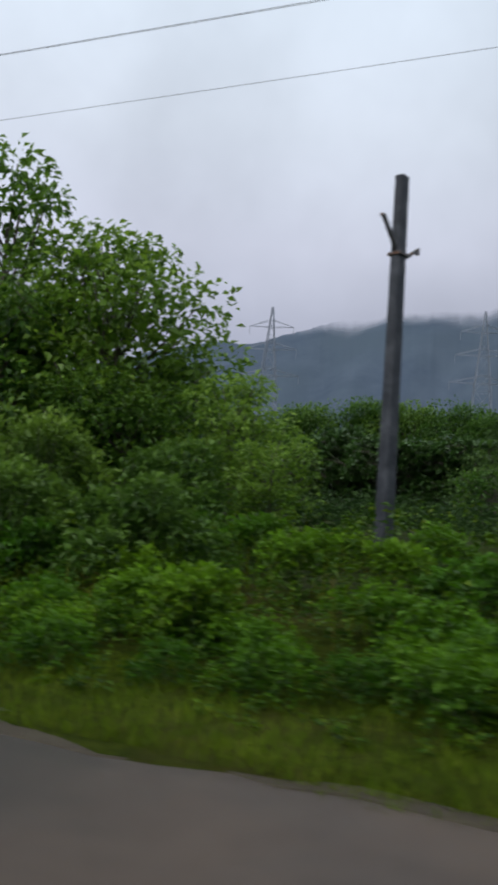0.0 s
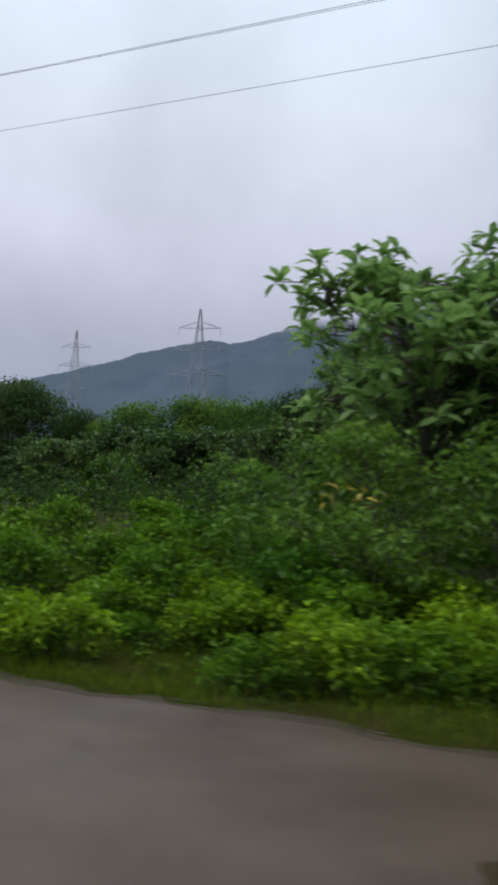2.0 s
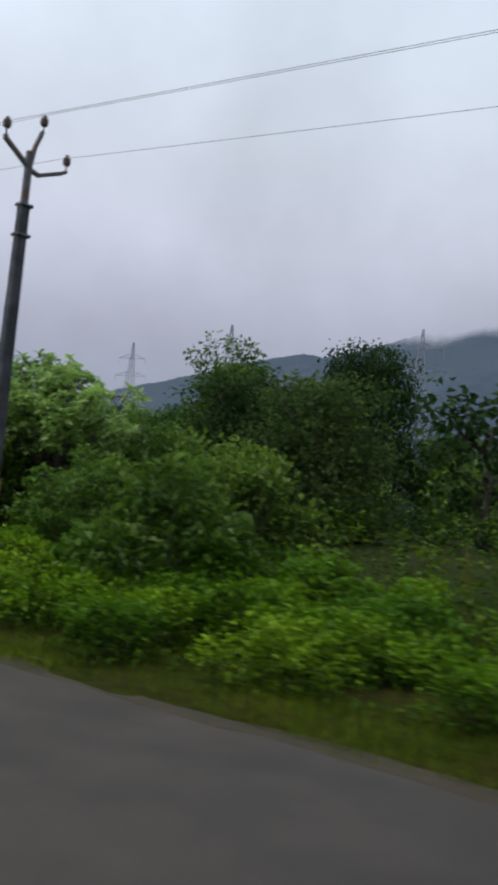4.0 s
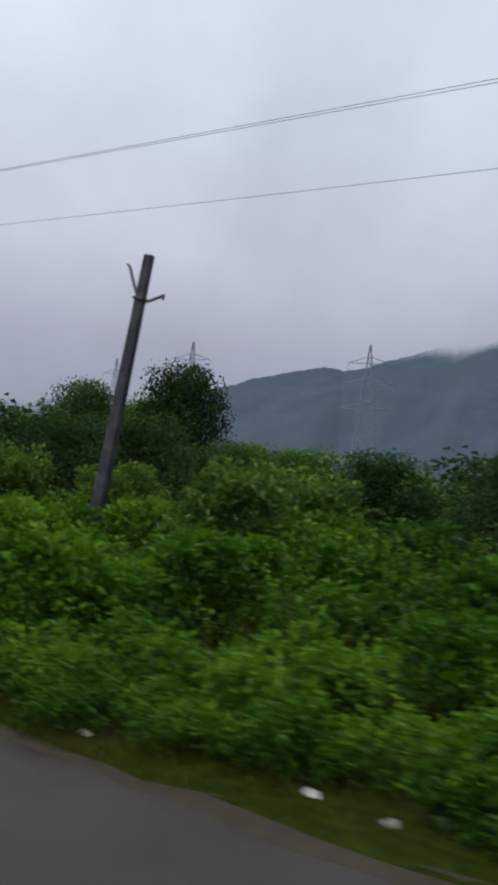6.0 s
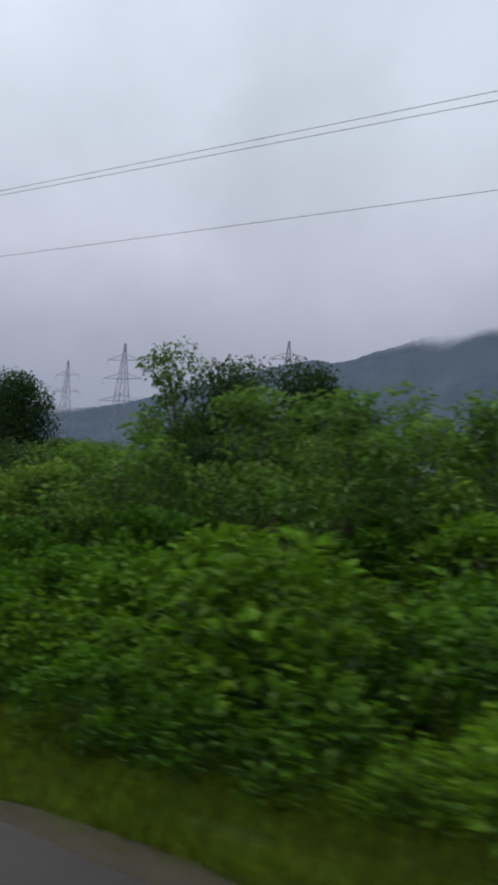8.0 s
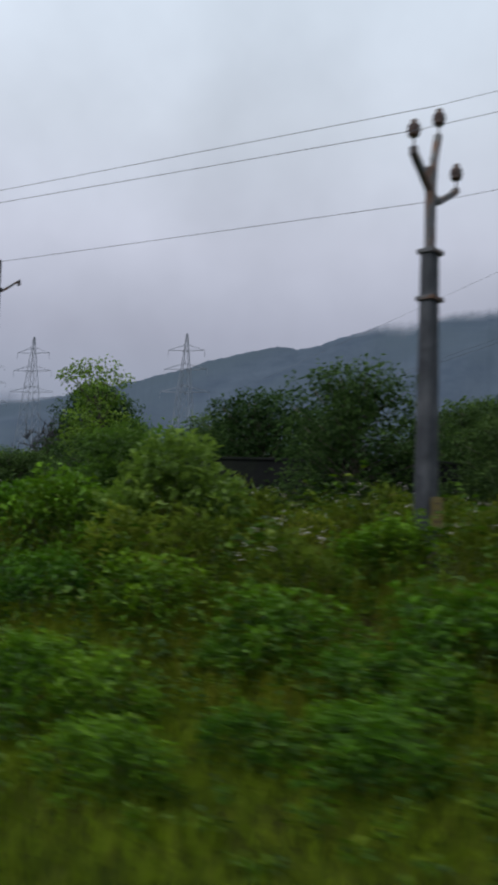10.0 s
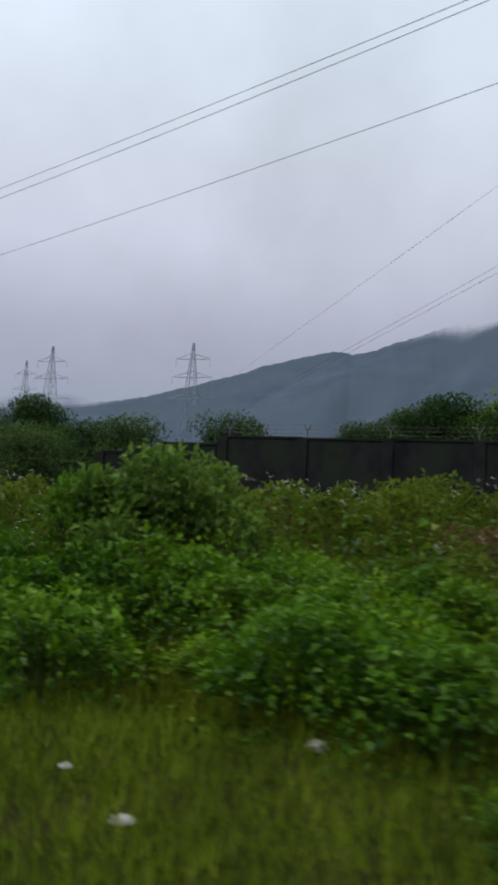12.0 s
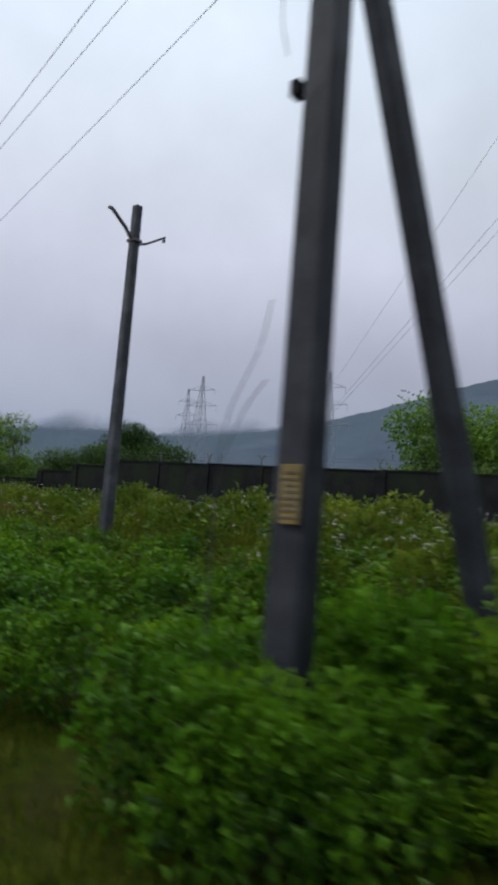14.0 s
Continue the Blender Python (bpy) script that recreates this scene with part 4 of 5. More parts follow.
def bare_bush(x, y, s, seed):
    """Leafless bush: many forking shoots from one root."""
    r = np.random.default_rng(seed)
    paths, radii = [], []
    for k in range(54):
        a, q = k * 2.4, r.uniform(0.1, 1.0)
        tip = np.array([math.cos(a) * 2.5 * q, math.sin(a) * 2.5 * q, 4.8 * (1 - 0.35 * q * q) * r.uniform(0.7, 1.0)])
        t = np.linspace(0, 1, 7)[:, None]
        P = tip * t * np.array([0.6, 0.6, 1.0]) + tip * t * t * np.array([0.4, 0.4, 0]) + r.normal(0, 0.06, (7, 3)) * t
        paths.append(P)
        radii.append(np.linspace(0.05, 0.012, 7))
        for _ in range(22):
            j = r.integers(2, 7)
            d = r.normal(0, 0.5, 3) + np.array([0, 0, 0.45])
            Q = np.stack([P[j], P[j] + d * 0.5 + r.normal(0, 0.05, 3), P[j] + d * r.uniform(0.6, 1.0)])
            paths.append(Q)
            radii.append(np.array([0.022, 0.018, 0.010]))
    root = new("bare_bush")
    tagged(child("shoot", tube_mesh("shoot", paths[::23], radii[::23], M_TWIG, 5), root), kind="stuff")
    tagged(child("twig", tube_mesh("twig", [p for j, p in enumerate(paths) if j % 23], [p for j, p in enumerate(radii) if j % 23], M_TWIG, 3), root), kind="stuff")
    tagged(root, "leafless grey-brown bush among green trees", "bush")
    put(root, x, y, s, 0)


bare_bush(34.0, 53, 1.5, 91)


def yellow_spray(x, y, h, seed):
    """A shoot of yellowing leaves standing in the herbs."""
    r = np.random.default_rng(seed)
    root = new("yellowed_shoot")
    n = 9
    P = np.stack([r.normal(0, 0.10, n), r.normal(0, 0.07, n), h + r.normal(0, 0.06, n)], 1)
    V, F = leaf_arrays(P, r.normal(0, 1, (n, 3)) * np.array([1, 1, 0.3]), np.stack([r.normal(0, 0.3, n), r.normal(0, 0.3, n), np.ones(n)], 1), r.uniform(0.08, 0.15, n), r.uniform(0.045, 0.07, n), 0.2, 0.3)
    tagged(child("foliage", mesh_of("foliage", V, F, M_YELLOW), root), kind="stuff")
    child("stem", tube_mesh("stem", [np.array([[0, 0, 0], [0.02, 0, h * 0.5], [0, 0, h]])], [np.array([0.008, 0.006, 0.004])], M_STEM, 4), root)
    tagged(root, "shoot of yellowed leaves among green herbs", "plant", "yellowed shoots")
    put(root, x, y, 1.0, 0)


yellow_spray(69.75, 6.3, 0.55, 95)
yellow_spray(11.35, 8.4, 1.48, 96)
yellow_spray(11.80, 8.4, 1.48, 97)
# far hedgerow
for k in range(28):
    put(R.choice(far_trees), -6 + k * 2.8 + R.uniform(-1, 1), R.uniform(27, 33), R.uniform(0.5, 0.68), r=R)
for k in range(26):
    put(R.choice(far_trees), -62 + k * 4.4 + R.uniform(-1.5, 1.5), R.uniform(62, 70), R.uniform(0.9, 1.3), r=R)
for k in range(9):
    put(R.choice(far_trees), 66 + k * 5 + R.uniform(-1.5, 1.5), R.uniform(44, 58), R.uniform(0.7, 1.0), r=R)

# loose undergrowth between the clumps, and grass
def undergrowth(name, label, mat, plants, per, x0, x1, lo, hi, hmax, leaf, ratio, seed):
    """Small leafy plants, each a few whorls of leaves on one stalk."""
    r = np.random.default_rng(seed)
    x = r.uniform(x0, x1, plants)
    s = lo + (hi - lo) * r.uniform(0, 1, plants)
    y = edge(x) + s
    top = hmax * (0.3 + 0.7 * smooth01((s - lo) / 2.2)) * np.clip(0.75 + 0.35 * wob(x, y, 1.2), 0.25, 1.3) * r.uniform(0.7, 1.2, plants)
    base = np.stack([x, y, land(x, y)], 1)
    tilt = r.normal(0, 0.22, (plants, 2))
    u = r.uniform(0.2, 1, (plants, per)) ** 0.65
    P = np.repeat(base[:, None], per, 1)
    P[..., 2] += u * top[:, None]
    P[..., :2] += tilt[:, None] * (u * top[:, None])[..., None]
    a = r.uniform(0, 6.283, (plants, per))
    D = np.stack([np.cos(a), np.sin(a), r.uniform(-0.35, 0.7, (plants, per))], -1)
    P = (P + D * leaf * 0.4).reshape(-1, 3)
    n = len(P)
    N = np.stack([r.normal(0, 0.35, n), r.normal(0, 0.35, n), np.ones(n)], 1)
    L = leaf * r.uniform(0.55, 1.25, n)
    V, F = leaf_arrays(P, D.reshape(-1, 3), N, L, L * ratio, 0.2, 0.25)
    return tagged(new(name, mesh_of(name, V, F, mat)), label, "undergrowth", kind="stuff")


undergrowth("undergrowth", "tangle of bright green leafy weeds on the bank", M_HERB, 9700, 15, -20, 93, 0.8, 6.5, 0.5, 0.055, 0.66, 71)
undergrowth("undergrowth", "bright green leafy weeds behind the grass", M_HERB, 1500, 15, 93, 114, 2.6, 6.5, 0.5, 0.055, 0.66, 74)
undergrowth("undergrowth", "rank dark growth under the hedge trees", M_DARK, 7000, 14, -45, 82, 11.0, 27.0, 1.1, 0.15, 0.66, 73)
undergrowth("undergrowth", "tangle of darker leaves under the shrubs", M_SHRUB, 3600, 14, -24, 114, 3.0, 13.0, 0.85, 0.13, 0.6, 72)


def grass(name, label, mat, n, x0, x1, lo, hi, h0, h1, wd, seed, short=False, even=0.55):
    r = np.random.default_rng(seed)
    x = r.uniform(x0, x1, n)
    s = lo + (hi - lo) * r.uniform(0, 1, n)
    y = edge(x) + s + 0.1 * np.sin(x * 1.7)
    keep = r.uniform(0, 1, n) < even + (1 - even) * wob(x, y, 2.0)
    x, y = x[keep], y[keep]
    n = len(x)
    P = np.stack([x, y, land(x, y) - 0.01], 1)
    a = r.uniform(0, 6.283, n)
    h = r.uniform(h0, h1, n)
    lean = r.uniform(0.15, 0.75, n)[:, None]
    dirv = np.stack([np.cos(a), np.sin(a), np.zeros(n)], 1)
    side = np.stack([-np.sin(a), np.cos(a), np.zeros(n)], 1) * (wd * r.uniform(0.6, 1.3, n))[:, None]
    m = P + np.array([0, 0, 1.0]) * h[:, None] * 0.6 + dirv * lean * h[:, None] * 0.25
    t = P + np.array([0, 0, 1.0]) * h[:, None] * (1 - 0.35 * lean) + dirv * lean * h[:, None] * 0.8
    if short:
        V = np.stack([P - side, P + side, t], 1).reshape(-1, 3)
        return tagged(new(name, mesh_of(name, V, np.arange(n * 3).reshape(-1, 3), mat)), label, "grass", kind="stuff")
    V = np.stack([P - side, P + side, m + side * 0.8, m - side * 0.8, t], 1).reshape(-1, 3)
    i = np.arange(n)[:, None] * 5
    F = [tuple(f) for f in (i + np.array([[0, 1, 2, 3]])).tolist()] + [tuple(f) for f in (i + np.array([[3, 2, 4]])).tolist()]
    return tagged(new(name, mesh_of(name, V, F, mat)), label, "grass", kind="stuff")


grass("grass", "short vivid green verge grass", M_MEADOW, 44000, -16, 1, -0.02, 2.2, 0.05, 0.16, 0.007, 89, True, 0.85)
grass("grass", "short bright wet verge grass", M_LAWN, 42000, 1, 30, -0.02, 1.8, 0.05, 0.19, 0.007, 81, True)
grass("grass", "short light green verge grass", M_MEADOW, 26000, 58.5, 66.5, -0.02, 1.8, 0.05, 0.16, 0.007, 90, True, 0.85)
grass("grass", "short olive verge grass", M_GRASS, 58000, 30, 77, -0.02, 1.8, 0.05, 0.17, 0.007, 87, True)
grass("grass", "short grass creeping over the asphalt edge", M_GRASS, 70000, -16, 77, -0.1, 0.5, 0.03, 0.11, 0.006, 85, True)
grass("grass", "rough bright verge grass", M_MEADOW, 120000, 76, 100, 0.0, 4.6, 0.06, 0.22, 0.008, 88, True, 0.85)
grass("grass", "rough olive verge grass", M_GRASS, 60000, 100, 114, 0.0, 3.4, 0.06, 0.22, 0.008, 82, True)
grass("grass", "rank grass behind the verge", M_GRASS, 90000, 78, 113, 2.8, 7.0, 0.15, 0.42, 0.009, 86, True)
grass("tall_grass", "tall yellowish field grass", M_GRASS, 44000, 70, 114, 4.0, 17.0, 0.4, 1.0, 0.006, 83)
grass("tall_grass", "tall grass among the shrubs", M_GRASS, 9000, -16, 76, 2.5, 9.0, 0.4, 0.8, 0.006, 84)

# ---- boundary wall in the field ----
WX, WY, WK, WT = 84.24, 20.1, 0.25, 3.5
WANG = math.degrees(math.atan(WK))
wall = tagged(new("wall_boundary"), "long blackened concrete block wall, stepped at one end", "wall", kind="structure")


def wall_run(x0, x1, top, bot=0.2, panel=2.4):
    n = max(1, round((x1 - x0) / panel))
    w = (x1 - x0) / n
    for k in range(n):
        xa = x0 + k * w
        dz = 0.012 * math.sin(k * 2.3 + x0)
        bm = box(w - 0.012, 0.2, top - bot + dz, pose(xa + w / 2, WY + WK * (xa + w / 2 - WX), bot, 0, 0, WANG), 0.012)
        part("panel", bm, M_CONC_DK, wall)
        part("coping", box(w + 0.02, 0.27, 0.06, pose(xa + w / 2, WY + WK * (xa + w / 2 - WX), top + dz, 0, 0, WANG), 0.01), M_CONC_DK, wall)
        bm = box(0.3, 0.3, top - bot + 0.01, pose(xa, WY + WK * (xa - WX) - 0.02, bot - 0.01, 0, 0, WANG), 0.015)
        part("pier", bm, M_CONC_DK, wall)


wall_run(WX, 122, WT)
wall_run(82.3, WX - 0.16, WT - 0.24)
wall_run(80.3, 82.15, WT - 0.53)
wall_run(72.0, 80.1, WT - 0.95)


def fence_post(x, top):
    """Cranked angle-iron post on the wall with its wires' arms."""
    y = WY + WK * (x - WX)
    root = tagged(new("fence_post"), "short rusty angle-iron post with a cranked arm on the wall", "fence post", "posts on the wall")
    root.matrix_basis = pose(x, y, top, 0, 0, WANG)
    part("upright", box(0.03, 0.03, 0.2), M_STEEL, root)
    part("arm", box(0.025, 0.025, 0.24, pose(0, 0, 0.19, 0, 30, 0)), M_STEEL, root)
    part("arm", box(0.025, 0.025, 0.22, pose(0, 0, 0.19, 0, -30, 0)), M_STEEL, root)


for k in range(13):
    fence_post(WX + 0.15 + k * 2.3, WT + 0.06)
for k in range(3):
    paths = []
    x = np.linspace(WX, 113, 60)
    z = WT + 0.06 + 0.12 * (k + 1) - 0.03 * np.abs(np.sin((x - WX) * math.pi / 2.3))
    tagged(new("fence_wire", tube_mesh("fence_wire", [np.stack([x, WY + WK * (x - WX), z], 1)], [np.full(60, 0.004)], M_STEEL, 4)), "rusty fence wire along the wall top", "wire", "fence wires on the wall")


# ---- poles ----
def pole_body(root, h, w0, w1, d0, d1, mat=None, name="shaft"):
    """Tapered concrete pole of rectangular section with chamfered edges."""
    bm = bmesh.new()
    rings = []
    n = 9
    for k in range(n):
        t = k / (n - 1)
        a, b = (w0 + (w1 - w0) * t) / 2, (d0 + (d1 - d0) * t) / 2
        c = min(a, b) * 0.25
        z = -0.3 + (h + 0.3) * t
        pts = [(a - c, -b), (a, -b + c), (a, b - c), (a - c, b), (-a + c, b), (-a, b - c), (-a, -b + c), (-a + c, -b)]
        rings.append([bm.verts.new((x, y, z)) for x, y in pts])
    for p, q in zip(rings, rings[1:]):
        for j in range(8):
            bm.faces.new((p[j], p[(j + 1) % 8], q[(j + 1) % 8], q[j]))
    bm.faces.new(rings[-1])
    bm.faces.new(rings[0][::-1])
    return part(name, bm, mat or M_CONC, root)


def strap(root, pts, w=0.06, t=0.012, name="bracket", mat=None):
    """A flat steel arm bent along points in the x-z plane."""
    bm = bmesh.new()
    P = [Vector(p) for p in pts]
    prev = None
    for k, p in enumerate(P):
        d = (P[min(k + 1, len(P) - 1)] - P[max(k - 1, 0)]).normalized()
        s = Vector((-d.z, 0, d.x)) * t * 1.6
        q = [bm.verts.new(p + s + Vector((0, y, 0))) for y in (-w / 2, w / 2)] + [bm.verts.new(p - s + Vector((0, y, 0))) for y in (w / 2, -w / 2)]
        if prev:
            for j in range(4):
                bm.faces.new((prev[j], prev[(j + 1) % 4], q[(j + 1) % 4], q[j]))
        else:
            bm.faces.new(q[::-1])
        prev = q
    bm.faces.new(prev)
    return part(name, bm, mat or M_STEEL, root, "bent steel arm")


def lathe(profile, sides=14):
    bm = bmesh.new()
    prev = None
    for r_, z in profile:
        ring = [bm.verts.new((r_ * math.cos(j * math.tau / sides), r_ * math.sin(j * math.tau / sides), z)) for j in range(sides)]
        if prev:
            for j in range(sides):
                bm.faces.new((prev[j], prev[(j + 1) % sides], ring[(j + 1) % sides], ring[j]))
        else:
            bm.faces.new(ring[::-1])
        prev = ring
    bm.faces.new(prev)
    return bm


def insulator(root, x, y, z, s=1.0):
    bm = lathe([(0.012, -0.14), (0.012, 0.0), (0.055, 0.0), (0.075, 0.03), (0.05, 0.05), (0.085, 0.07), (0.06, 0.10), (0.08, 0.12), (0.05, 0.16), (0.03, 0.165), (0.045, 0.19), (0.03, 0.205)])
    bmesh.ops.transform(bm, matrix=Matrix.Translation((x, y, z)) @ Matrix.Scale(s, 4), verts=bm.verts)
    part("insulator", bm, M_PORC, root, "brown glazed pin insulator", True)


def old_pole(x, y, top, turn=0, lean=0.0, drop=1.2, wide=1.0, arm=1.0, bent=0.0):
    z0 = float(land(np.float64(x), np.float64(y)))
    h = top - z0
    root = tagged(new("utility_pole"), "weathered grey concrete pole with two empty bracket arms", "utility pole", "old poles without wires")
    root.matrix_basis = pose(x, y, z0, 0, lean, 0) @ pose(0, 0, 0, 0, 0, turn)
    pole_body(root, h, 0.30 * wide, 0.21 * wide, 0.205, 0.15)
    strap(root, [(-0.07, 0, h - drop - 0.02), (-0.16 * arm, 0, h - drop + 0.15), (-0.4 * arm, 0, h - drop + 0.6 - 0.2 * bent), (-0.46 * arm, 0, h - drop + 0.63 - 0.22 * bent)], 0.06)
    strap(root, [(0.08, 0, h - drop - 0.08), (0.2 * arm, 0, h - drop - 0.06 + 0.05 * bent), (0.44 * arm, 0, h - drop + 0.06 + 0.12 * bent), (0.5 * arm, 0, h - drop + 0.1 + 0.14 * bent), (0.5 * arm, 0, h - drop + 0.14 * bent)], 0.06)
    part("clamp", box(0.27 * wide, 0.23, 0.05, pose(0, 0, h - drop - 0.06), 0.006), M_STEEL, root, "steel band clamp")
    return root


old_pole(-3.42, 12.33, 6.64, 73, -0.4, 1.2, 0.95, 1.1, 0.8)
old_pole(35.6, 12.5, 6.56, 10, 7.2, 0.85, 0.9)
old_pole(71.58, 10.9, 5.82, 75, -0.9, 0.52, 0.85, 1.0, 1.0)
old_pole(101.15, 8.55, 6.98, 92, 0.3, 0.62, 0.69, 1.35, 1.0)


def line_pole(x, y, top, turn, arm=1.0, lean=-0.6):
    """Wire-carrying pole: V arms with pin insulators, a top pin, warning plate."""
    z0 = float(land(np.float64(x), np.float64(y)))
    root = tagged(new("utility_pole"), "concrete power pole with steel V arms and brown insulators", "utility pole", "power poles with wires")
    root.matrix_basis = pose(x, y, z0, 0, lean, 0) @ pose(0, 0, 0, 0, 0, turn)
    up = top - 7.95
    h = 6.45 + up - z0
    pole_body(root, h, 0.27, 0.185, 0.205, 0.15)
    part("extension", box(0.12, 0.08, 1.35, pose(0, 0, h - 0.4), 0.006), M_STEEL, root, "steel channel bolted above the pole top")
    part("clamp", box(0.25, 0.21, 0.05, pose(0.01, 0, h - 0.06), 0.006), M_STEEL, root)
    part("clamp", box(0.26, 0.22, 0.05, pose(0.01, 0, h - 0.6), 0.006), M_STEEL, root)
    zj = 7.1 + up - z0
    strap(root, [(0, 0, zj), (-0.12 * arm, 0, zj + 0.12), (-0.38 * arm, 0, zj + 0.35), (-0.38 * arm, 0, zj + 0.41)], 0.08, 0.02)
    strap(root, [(0.04, 0, zj - 0.02), (0.16 * arm, 0, zj - 0.06), (0.52 * arm, 0, zj + 0.16), (0.58 * arm, 0, zj + 0.22)], 0.08, 0.02)
    strap(root, [(0.02, 0, zj), (0.06 * arm, 0, zj + 0.4), (0.15 * arm, 0, zj + 0.74)], 0.07, 0.02)
    insulator(root, -0.38 * arm, 0, zj + 0.53, 0.95)
    insulator(root, 0.16 * arm, 0, zj + 0.86, 0.95)
    insulator(root, 0.58 * arm, 0, zj + 0.34, 0.95)
    plate = part("warning_plate", box(0.24, 0.006, 0.34, pose(0.0, -0.135, 1.27 - z0), 0.002), M_PLATE, root, "small faded yellow warning plate")
    for k, (w, zz) in enumerate(((0.12, 0.26), (0.14, 0.18), (0.1, 0.12), (0.13, 0.06))):
        part("lettering", box(w, 0.003, 0.018, pose(0.0, -0.1405, 1.27 - z0 + zz)), M_BARS, plate)
    return root


line_pole(19.2, 10.21, 7.95, 80, 1.35, 0.1)
line_pole(80.5, 9.05, 5.9, 78)
line_pole(-40.0, 10.2, 9.6, 5)

# tall pole by the road with its leaning strut pole
z0 = float(land(np.float64(110.95), np.float64(2.95)))
big = tagged(new("utility_pole"), "tall dark wet concrete pole with a yellow plate", "utility pole", "power poles with wires")
big.matrix_basis = pose(110.98, 2.96, z0, 0, -0.6, 8)
pole_body(big, 8.2, 0.215, 0.15, 0.17, 0.13, M_CONC_WET)
bz = 3.65 - z0
part("bracket", box(0.055, 0.08, 0.09, pose(-0.15, -0.03, bz - 0.08), 0.01), M_CONC_DK, big, "small dark cable bracket")
plate = part("notice_plate", box(0.115, 0.006, 0.28, pose(0.025, -0.108, 1.41 - z0), 0.002), M_PLATE, big, "faded yellow plate with worn lettering")
for k in range(8):
    part("lettering", box(0.09 - 0.015 * (k % 3), 0.003, 0.01, pose(0.025, -0.1135, 1.435 - z0 + k * 0.03)), M_BARS, plate)
part("crossarm", box(0.07, 1.3, 0.07, pose(-0.14, -0.4, 4.62 - z0), 0.008), M_STEEL, big, "steel crossarm carrying the wires")
strap(big, [(0, 0, 7.9), (-0.5, 0, 8.3), (-0.52, 0, 8.35)], 0.08, 0.02)
strap(big, [(0, 0, 7.9), (0.5, 0, 8.3), (0.52, 0, 8.35)], 0.08, 0.02)
insulator(big, -0.5, 0, 8.45, 1.15)
insulator(big, 0.5, 0, 8.45, 1.15)
insulator(big, 0, 0, 8.36, 1.15)

strut_pole = tagged(new("strut_pole"), "dark leaning concrete strut pole propping the tall pole", "utility pole")
a, b = Vector((111.45, 4.21, 0.2)), Vector((110.79, 3.05, 5.4))
d = b - a
strut_pole.matrix_basis = Matrix.Translation(a) @ d.to_track_quat("Z", "Y").to_matrix().to_4x4() @ pose(0, 0, 0, 0, 0, 15)
pole_body(strut_pole, d.length, 0.15, 0.125, 0.14, 0.12, M_CONC_WET)
part("bolt_plate", box(0.24, 0.22, 0.14, pose(0, 0, d.length - 0.25), 0.01), M_STEEL, strut_pole)


def hang(name, label, pts, r_, mat, group, n=20, sag=0.0):
    P = []
    for p, q in zip(pts, pts[1:]):
        t = np.linspace(0, 1, n)[:, None]
        seg = np.array(p) * (1 - t) + np.array(q) * t
        seg[:, 2] -= sag * 4 * (t * (1 - t))[:, 0]
        P.append(seg if len(P) == 0 else seg[1:])
    P = np.concatenate(P)
    return tagged(new(name, tube_mesh(name, [P], [np.full(len(P), r_)], mat, 6)), label, "wire", group)


# loose cables at the tall pole
def droop_cable(pts):
    P = np.array(pts, float)
    t = np.linspace(0, len(P) - 1, 30)
    C = np.stack([np.interp(t, range(len(P)), P[:, j]) for j in range(3)], 1)
    for _ in range(3):
        C[1:-1] = (C[:-2] + 2 * C[1:-1] + C[2:]) / 4
    tagged(new("loose_cable", tube_mesh("loose_cable", [C], [np.full(30, 0.003)], M_CABLE, 5)), "thin black cable hanging loose beside the pole", "cable", "loose cables at the pole")


droop_cable([(110.77, 2.84, 3.78), (110.73, 2.82, 3.95), (110.71, 2.82, 4.25), (110.78, 2.84, 4.6)])
droop_cable([(110.81, 2.83, 2.5), (110.75, 2.83, 2.25), (110.53, 2.86, 1.98), (110.41, 2.91, 1.75), (110.37, 2.96, 1.2), (110.41, 2.96, 0.35)])
droop_cable([(110.81, 2.83, 2.1), (110.71, 2.81, 1.98), (110.51, 2.84, 1.7), (110.46, 2.86, 1.2), (110.51, 2.88, 0.35)])

# overhead wires, span by span
PW = {"up": [(-40, 10.1, 9.9), (19.25, 9.71, 7.75), (80.5, 9.03, 6.06), (110.95, 2.2, 4.55)],
      "up2": [(-40, 10.35, 10.0), (19.2, 10.42, 8.16), (80.5, 8.44, 5.53), (110.95, 2.72, 5.15)],
      "low": [(-40, 10.5, 8.2), (19.1, 10.98, 7.59), (80.5, 9.68, 5.2), (110.95, 2.93, 4.74)]}
SAG = {"up": (0.5, 0.13, 0.25), "up2": (0.45, 0.1, 0.39), "low": (0.21, 0.35, 0.23)}
for key, pts in PW.items():
    for k in range(3):
        hang("overhead_wire", "thin bare overhead power wire", pts[k:k + 2], 0.0037 if k < 2 else 0.0028, M_WIRE, "overhead wires", 40, SAG[key][k])
# branch line that climbs away over the field
for xa, za, xb, zb in ((122.4, 17.32, 62.29, 16.74), (123.15, 14.1, 59.95, 11.65), (123.75, 14.05, 60.3, 11.5)):
    kx, kz = (xb - xa) / 56, (zb - za) / 56
    hang("overhead_wire", "thin overhead wire crossing the field", [(xa - 24 * kx, -20, za - 24 * kz), (xa + 86 * kx, 90, za + 86 * kz)], 0.008, M_WIRE, "overhead wires", 40, 0.0)


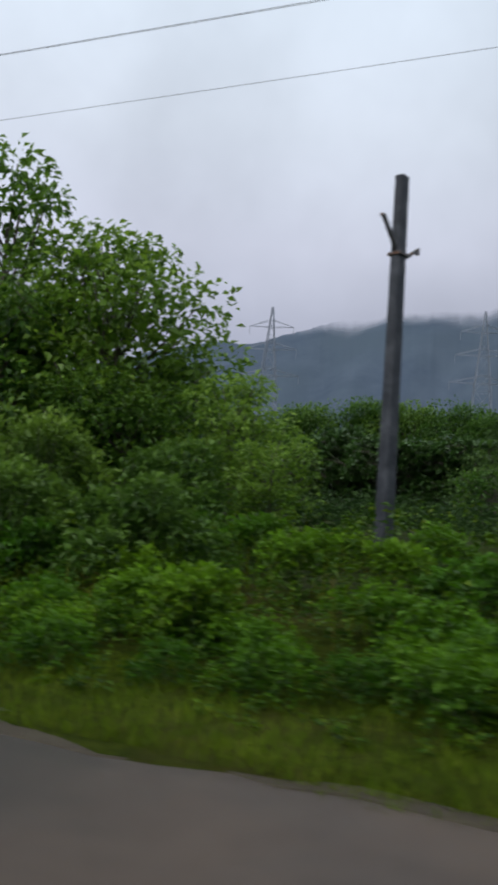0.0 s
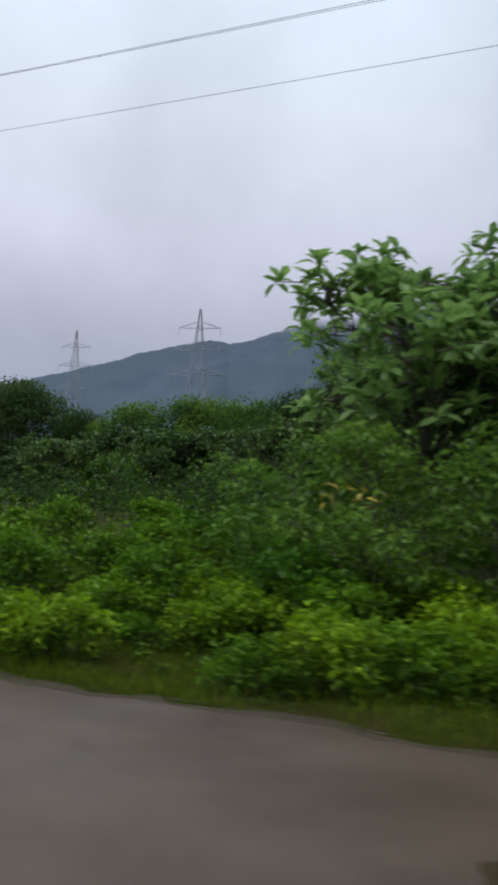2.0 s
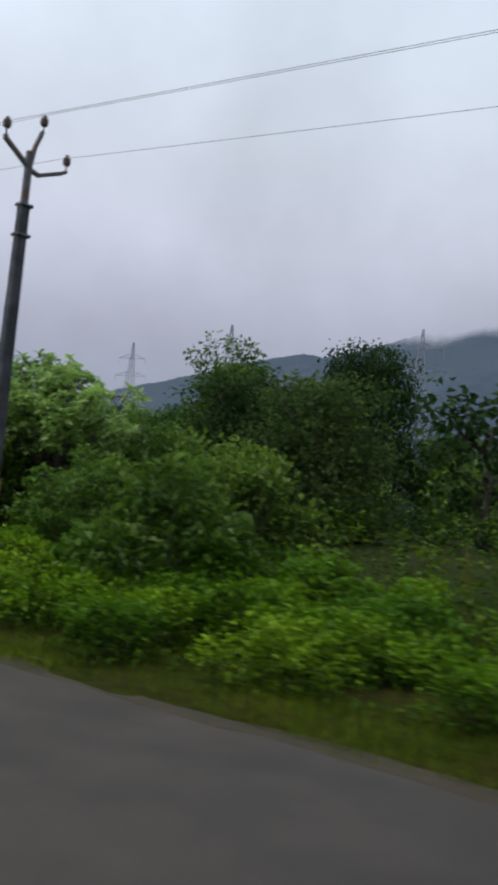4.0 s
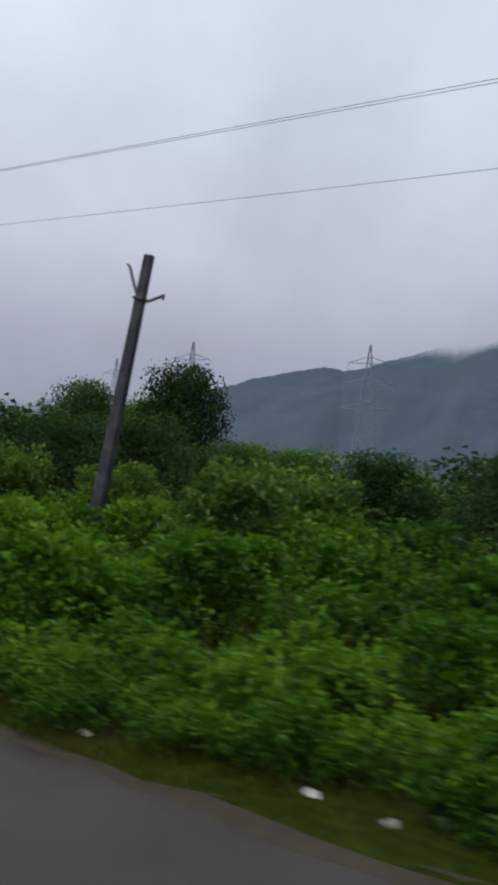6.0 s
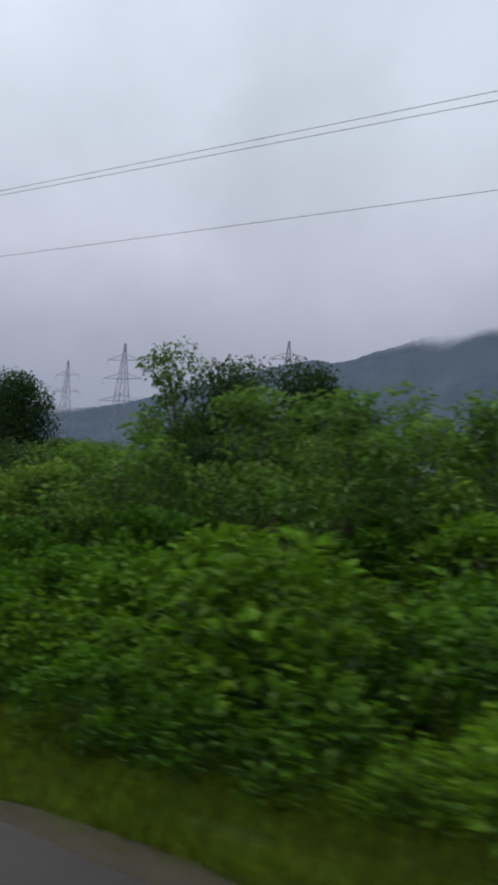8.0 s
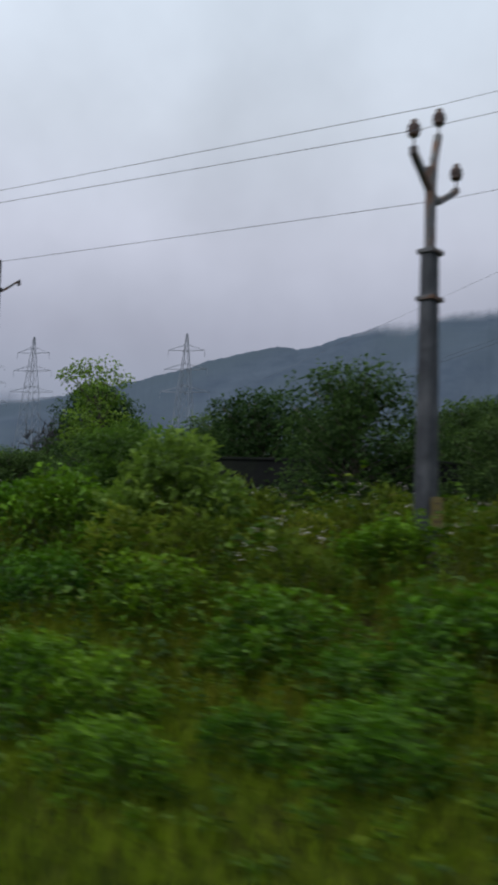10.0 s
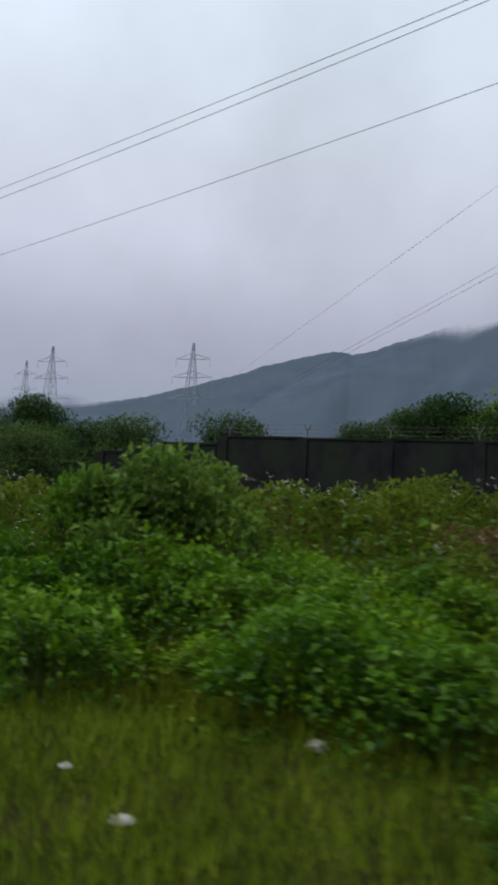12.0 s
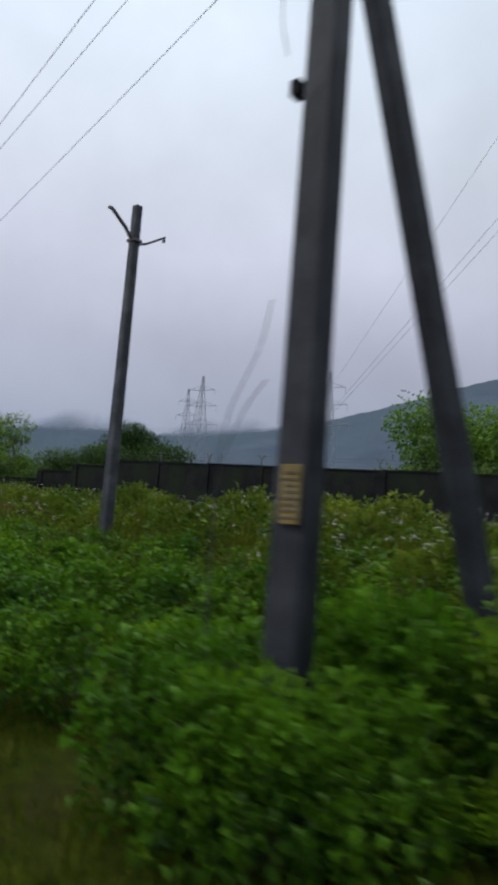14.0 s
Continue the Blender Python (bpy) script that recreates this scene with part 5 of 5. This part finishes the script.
# ---- lattice towers ----
def pylon(x, y, h, turn):
    root = tagged(new("pylon"), "tall grey steel lattice transmission tower with cross arms", "pylon", "transmission towers")
    root.matrix_basis = pose(x, y, 0.9, 0, 0, turn)
    w = lambda z: 4.2 * (1 - z / h) ** 1.15 + 0.35 if z < h * 0.62 else max(0.18, 1.75 * (1 - (z - h * 0.62) / (h * 0.38)) + 0.15)
    zs = [0, h * 0.16, h * 0.3, h * 0.42, h * 0.52, h * 0.62, h * 0.7, h * 0.78, h * 0.86, h * 0.93, h]
    sg = [(1, 1), (1, -1), (-1, -1), (-1, 1)]
    for sx, sy in sg:
        P = np.array([(sx * w(z) / 2 * 1.6, sy * w(z) / 2 * 1.6, z) for z in zs])
        child("leg", tube_mesh("leg", [P], [np.full(len(zs), 0.075)], M_PYLON, 4, False), root)
    paths = []
    for z1, z2 in zip(zs, zs[1:]):
        for k in range(4):
            a_, b_ = sg[k], sg[(k + 1) % 4]
            p = lambda s, z: np.array((s[0] * w(z) * 0.8, s[1] * w(z) * 0.8, z))
            paths += [np.stack([p(a_, z1), p(b_, z2)]), np.stack([p(b_, z1), p(a_, z2)]), np.stack([p(a_, z2), p(b_, z2)])]
    tagged(child("bracing", tube_mesh("bracing", paths, [np.full(2, 0.035)] * len(paths), M_PYLON, 3, False), root), kind="stuff")
    for z, L in ((h * 0.66, 6.0), (h * 0.79, 5.2), (h * 0.9, 4.4)):
        for s in (1, -1):
            paths = []
            tip = np.array((s * L, 0, z + 0.1))
            for yy in (0.6, -0.6):
                paths += [np.stack([np.array((0, yy, z)), tip]), np.stack([np.array((0, yy, z + 1.5)), tip])]
            paths.append(np.stack([tip, tip - np.array((0, 0, 1.6))]))
            tagged(child("cross_arm", tube_mesh("cross_arm", paths, [np.full(2, 0.05)] * len(paths), M_PYLON, 3, False), root), kind="stuff")


pylon(-66.9, 150.6, 40.4, 14)
pylon(-27.1, 159.0, 40.2, 16)
pylon(-133.6, 199.5, 49.2, 12)

# ---- road sign ----
sign = tagged(new("road_sign"), "triangular road sign with dark back on a banded post", "road sign")
sg_z = float(land(np.float64(92.7), np.float64(2.17)))
sign.matrix_basis = pose(92.82, 2.19, sg_z + 0.025, 0, -2.4, 0)
zt = 2.1 - sg_z
k, z = 0, zt
while z > -0.2:
    hgt = 0.205
    part("white_band" if k % 2 == 0 else "black_band", box(0.076, 0.076, hgt, pose(0, 0, z - hgt, 0, 0, 34), 0.006), M_WHITE if k % 2 == 0 else M_BLACK, sign)
    z -= hgt
    k += 1
bm = bmesh.new()
apex, lowz, half = 2.2 - sg_z, 1.69 - sg_z, 0.325
rr = []
for cx, cz in ((0, apex), (half, lowz), (-half, lowz)):
    c = Vector((0, 0, (apex + 2 * lowz) / 3))
    q = Vector((cx, 0, cz))
    rr.append(q)
front, back = [], []
for j in range(3):
    p, prv, nxt = rr[j], rr[j - 1], rr[(j + 1) % 3]
    for s in (0.05, ):
        for q in (p + (prv - p).normalized() * s, p + ((prv + nxt) / 2 - p).normalized() * s * 0.32, p + (nxt - p).normalized() * s):
            front.append(bm.verts.new(q + Vector((0, -0.0015, 0))))
            back.append(bm.verts.new(q + Vector((0, 0.0015, 0))))
bm.faces.new(front)
bm.faces.new(back[::-1])
for j in range(9):
    q = (j + 1) % 9
    bm.faces.new((front[j], back[j], back[q], front[q]))
bmesh.ops.recalc_face_normals(bm, faces=bm.faces)
bmesh.ops.transform(bm, matrix=pose(-0.05, 0.0, 0, 0, 0, 87), verts=bm.verts)
plate = part("sign_plate", bm, M_SIGN, sign, "dark unpainted back of the triangular plate")
part("bracket", box(0.3, 0.02, 0.03, pose(-0.044, 0.0, lowz + 0.08, 0, 0, 87)), M_STEEL, sign)


# ---- litter ----
def crumple(name, label, cat, mat, x, y, sx, sy, sz, seed, group="litter on the verge"):
    r = np.random.default_rng(seed)
    bm = bmesh.new()
    bmesh.ops.create_icosphere(bm, subdivisions=2, radius=1)
    for v in bm.verts:
        q = 1 + r.normal(0, 0.2)
        v.co = Vector((v.co.x * sx * q, v.co.y * sy * q, max(-0.2, v.co.z * q) * sz))
    me = bpy.data.meshes.new(name)
    bm.to_mesh(me)
    bm.free()
    me.materials.append(mat)
    ob = tagged(new(name, me), label, cat, group)
    zz = float(land(np.float64(x), np.float64(y))) if y > edge(x) else 0.0
    ob.matrix_basis = pose(x, y, zz + 0.2 * sz + 0.02, 0, 0, r.uniform(0, 360))


LIT = [(2.0, 4.6, 0.05), (4.14, 4.98, 0.035), (4.85, 4.95, 0.035), (6.22, 5.62, 0.09), (6.7, 5.75, 0.045), (8.45, 5.55, 0.035), (43.5, 4.05, 0.065), (45.0, 4.2, 0.055), (45.5, 4.1, 0.05),
       (47.4, 4.0, 0.045), (54.24, 4.05, 0.055), (56.93, 3.7, 0.03), (57.9, 2.95, 0.035), (58.24, 2.72, 0.035), (62.7, 3.25, 0.04), (66.06, 3.55, 0.07), (66.6, 3.9, 0.04), (71.6, 3.6, 0.06),
       (95.6, 3.2, 0.04), (96.3, 2.85, 0.055), (96.5, 4.2, 0.07), (102.1, 3.0, 0.06), (102.55, 3.1, 0.05), (91.2, 6.4, 0.09), (91.9, 2.9, 0.05)]
for k, (x, y, s) in enumerate(LIT):
    if k % 3 == 2:
        crumple("stone", "small pale grey stone on the verge", "stone", M_STONE, x, y, s, s * 0.8, s * 0.55, 200 + k, "stones on the verge")
    else:
        crumple("plastic_scrap", "crumpled dirty white plastic scrap on the verge", "litter", M_PLASTIC, x, y, s, s * 0.6, s * 0.5, 200 + k)
crumple("plastic_scrap", "faded red plastic scrap", "litter", M_RED, 53.6, 3.55, 0.05, 0.03, 0.025, 301)
crumple("plastic_scrap", "faded red plastic scrap", "litter", M_RED, 92.6, 2.7, 0.06, 0.04, 0.03, 302)
crumple("cardboard_scrap", "flattened torn brown cardboard", "litter", M_WHITE, 101.6, 2.75, 0.16, 0.1, 0.03, 303)
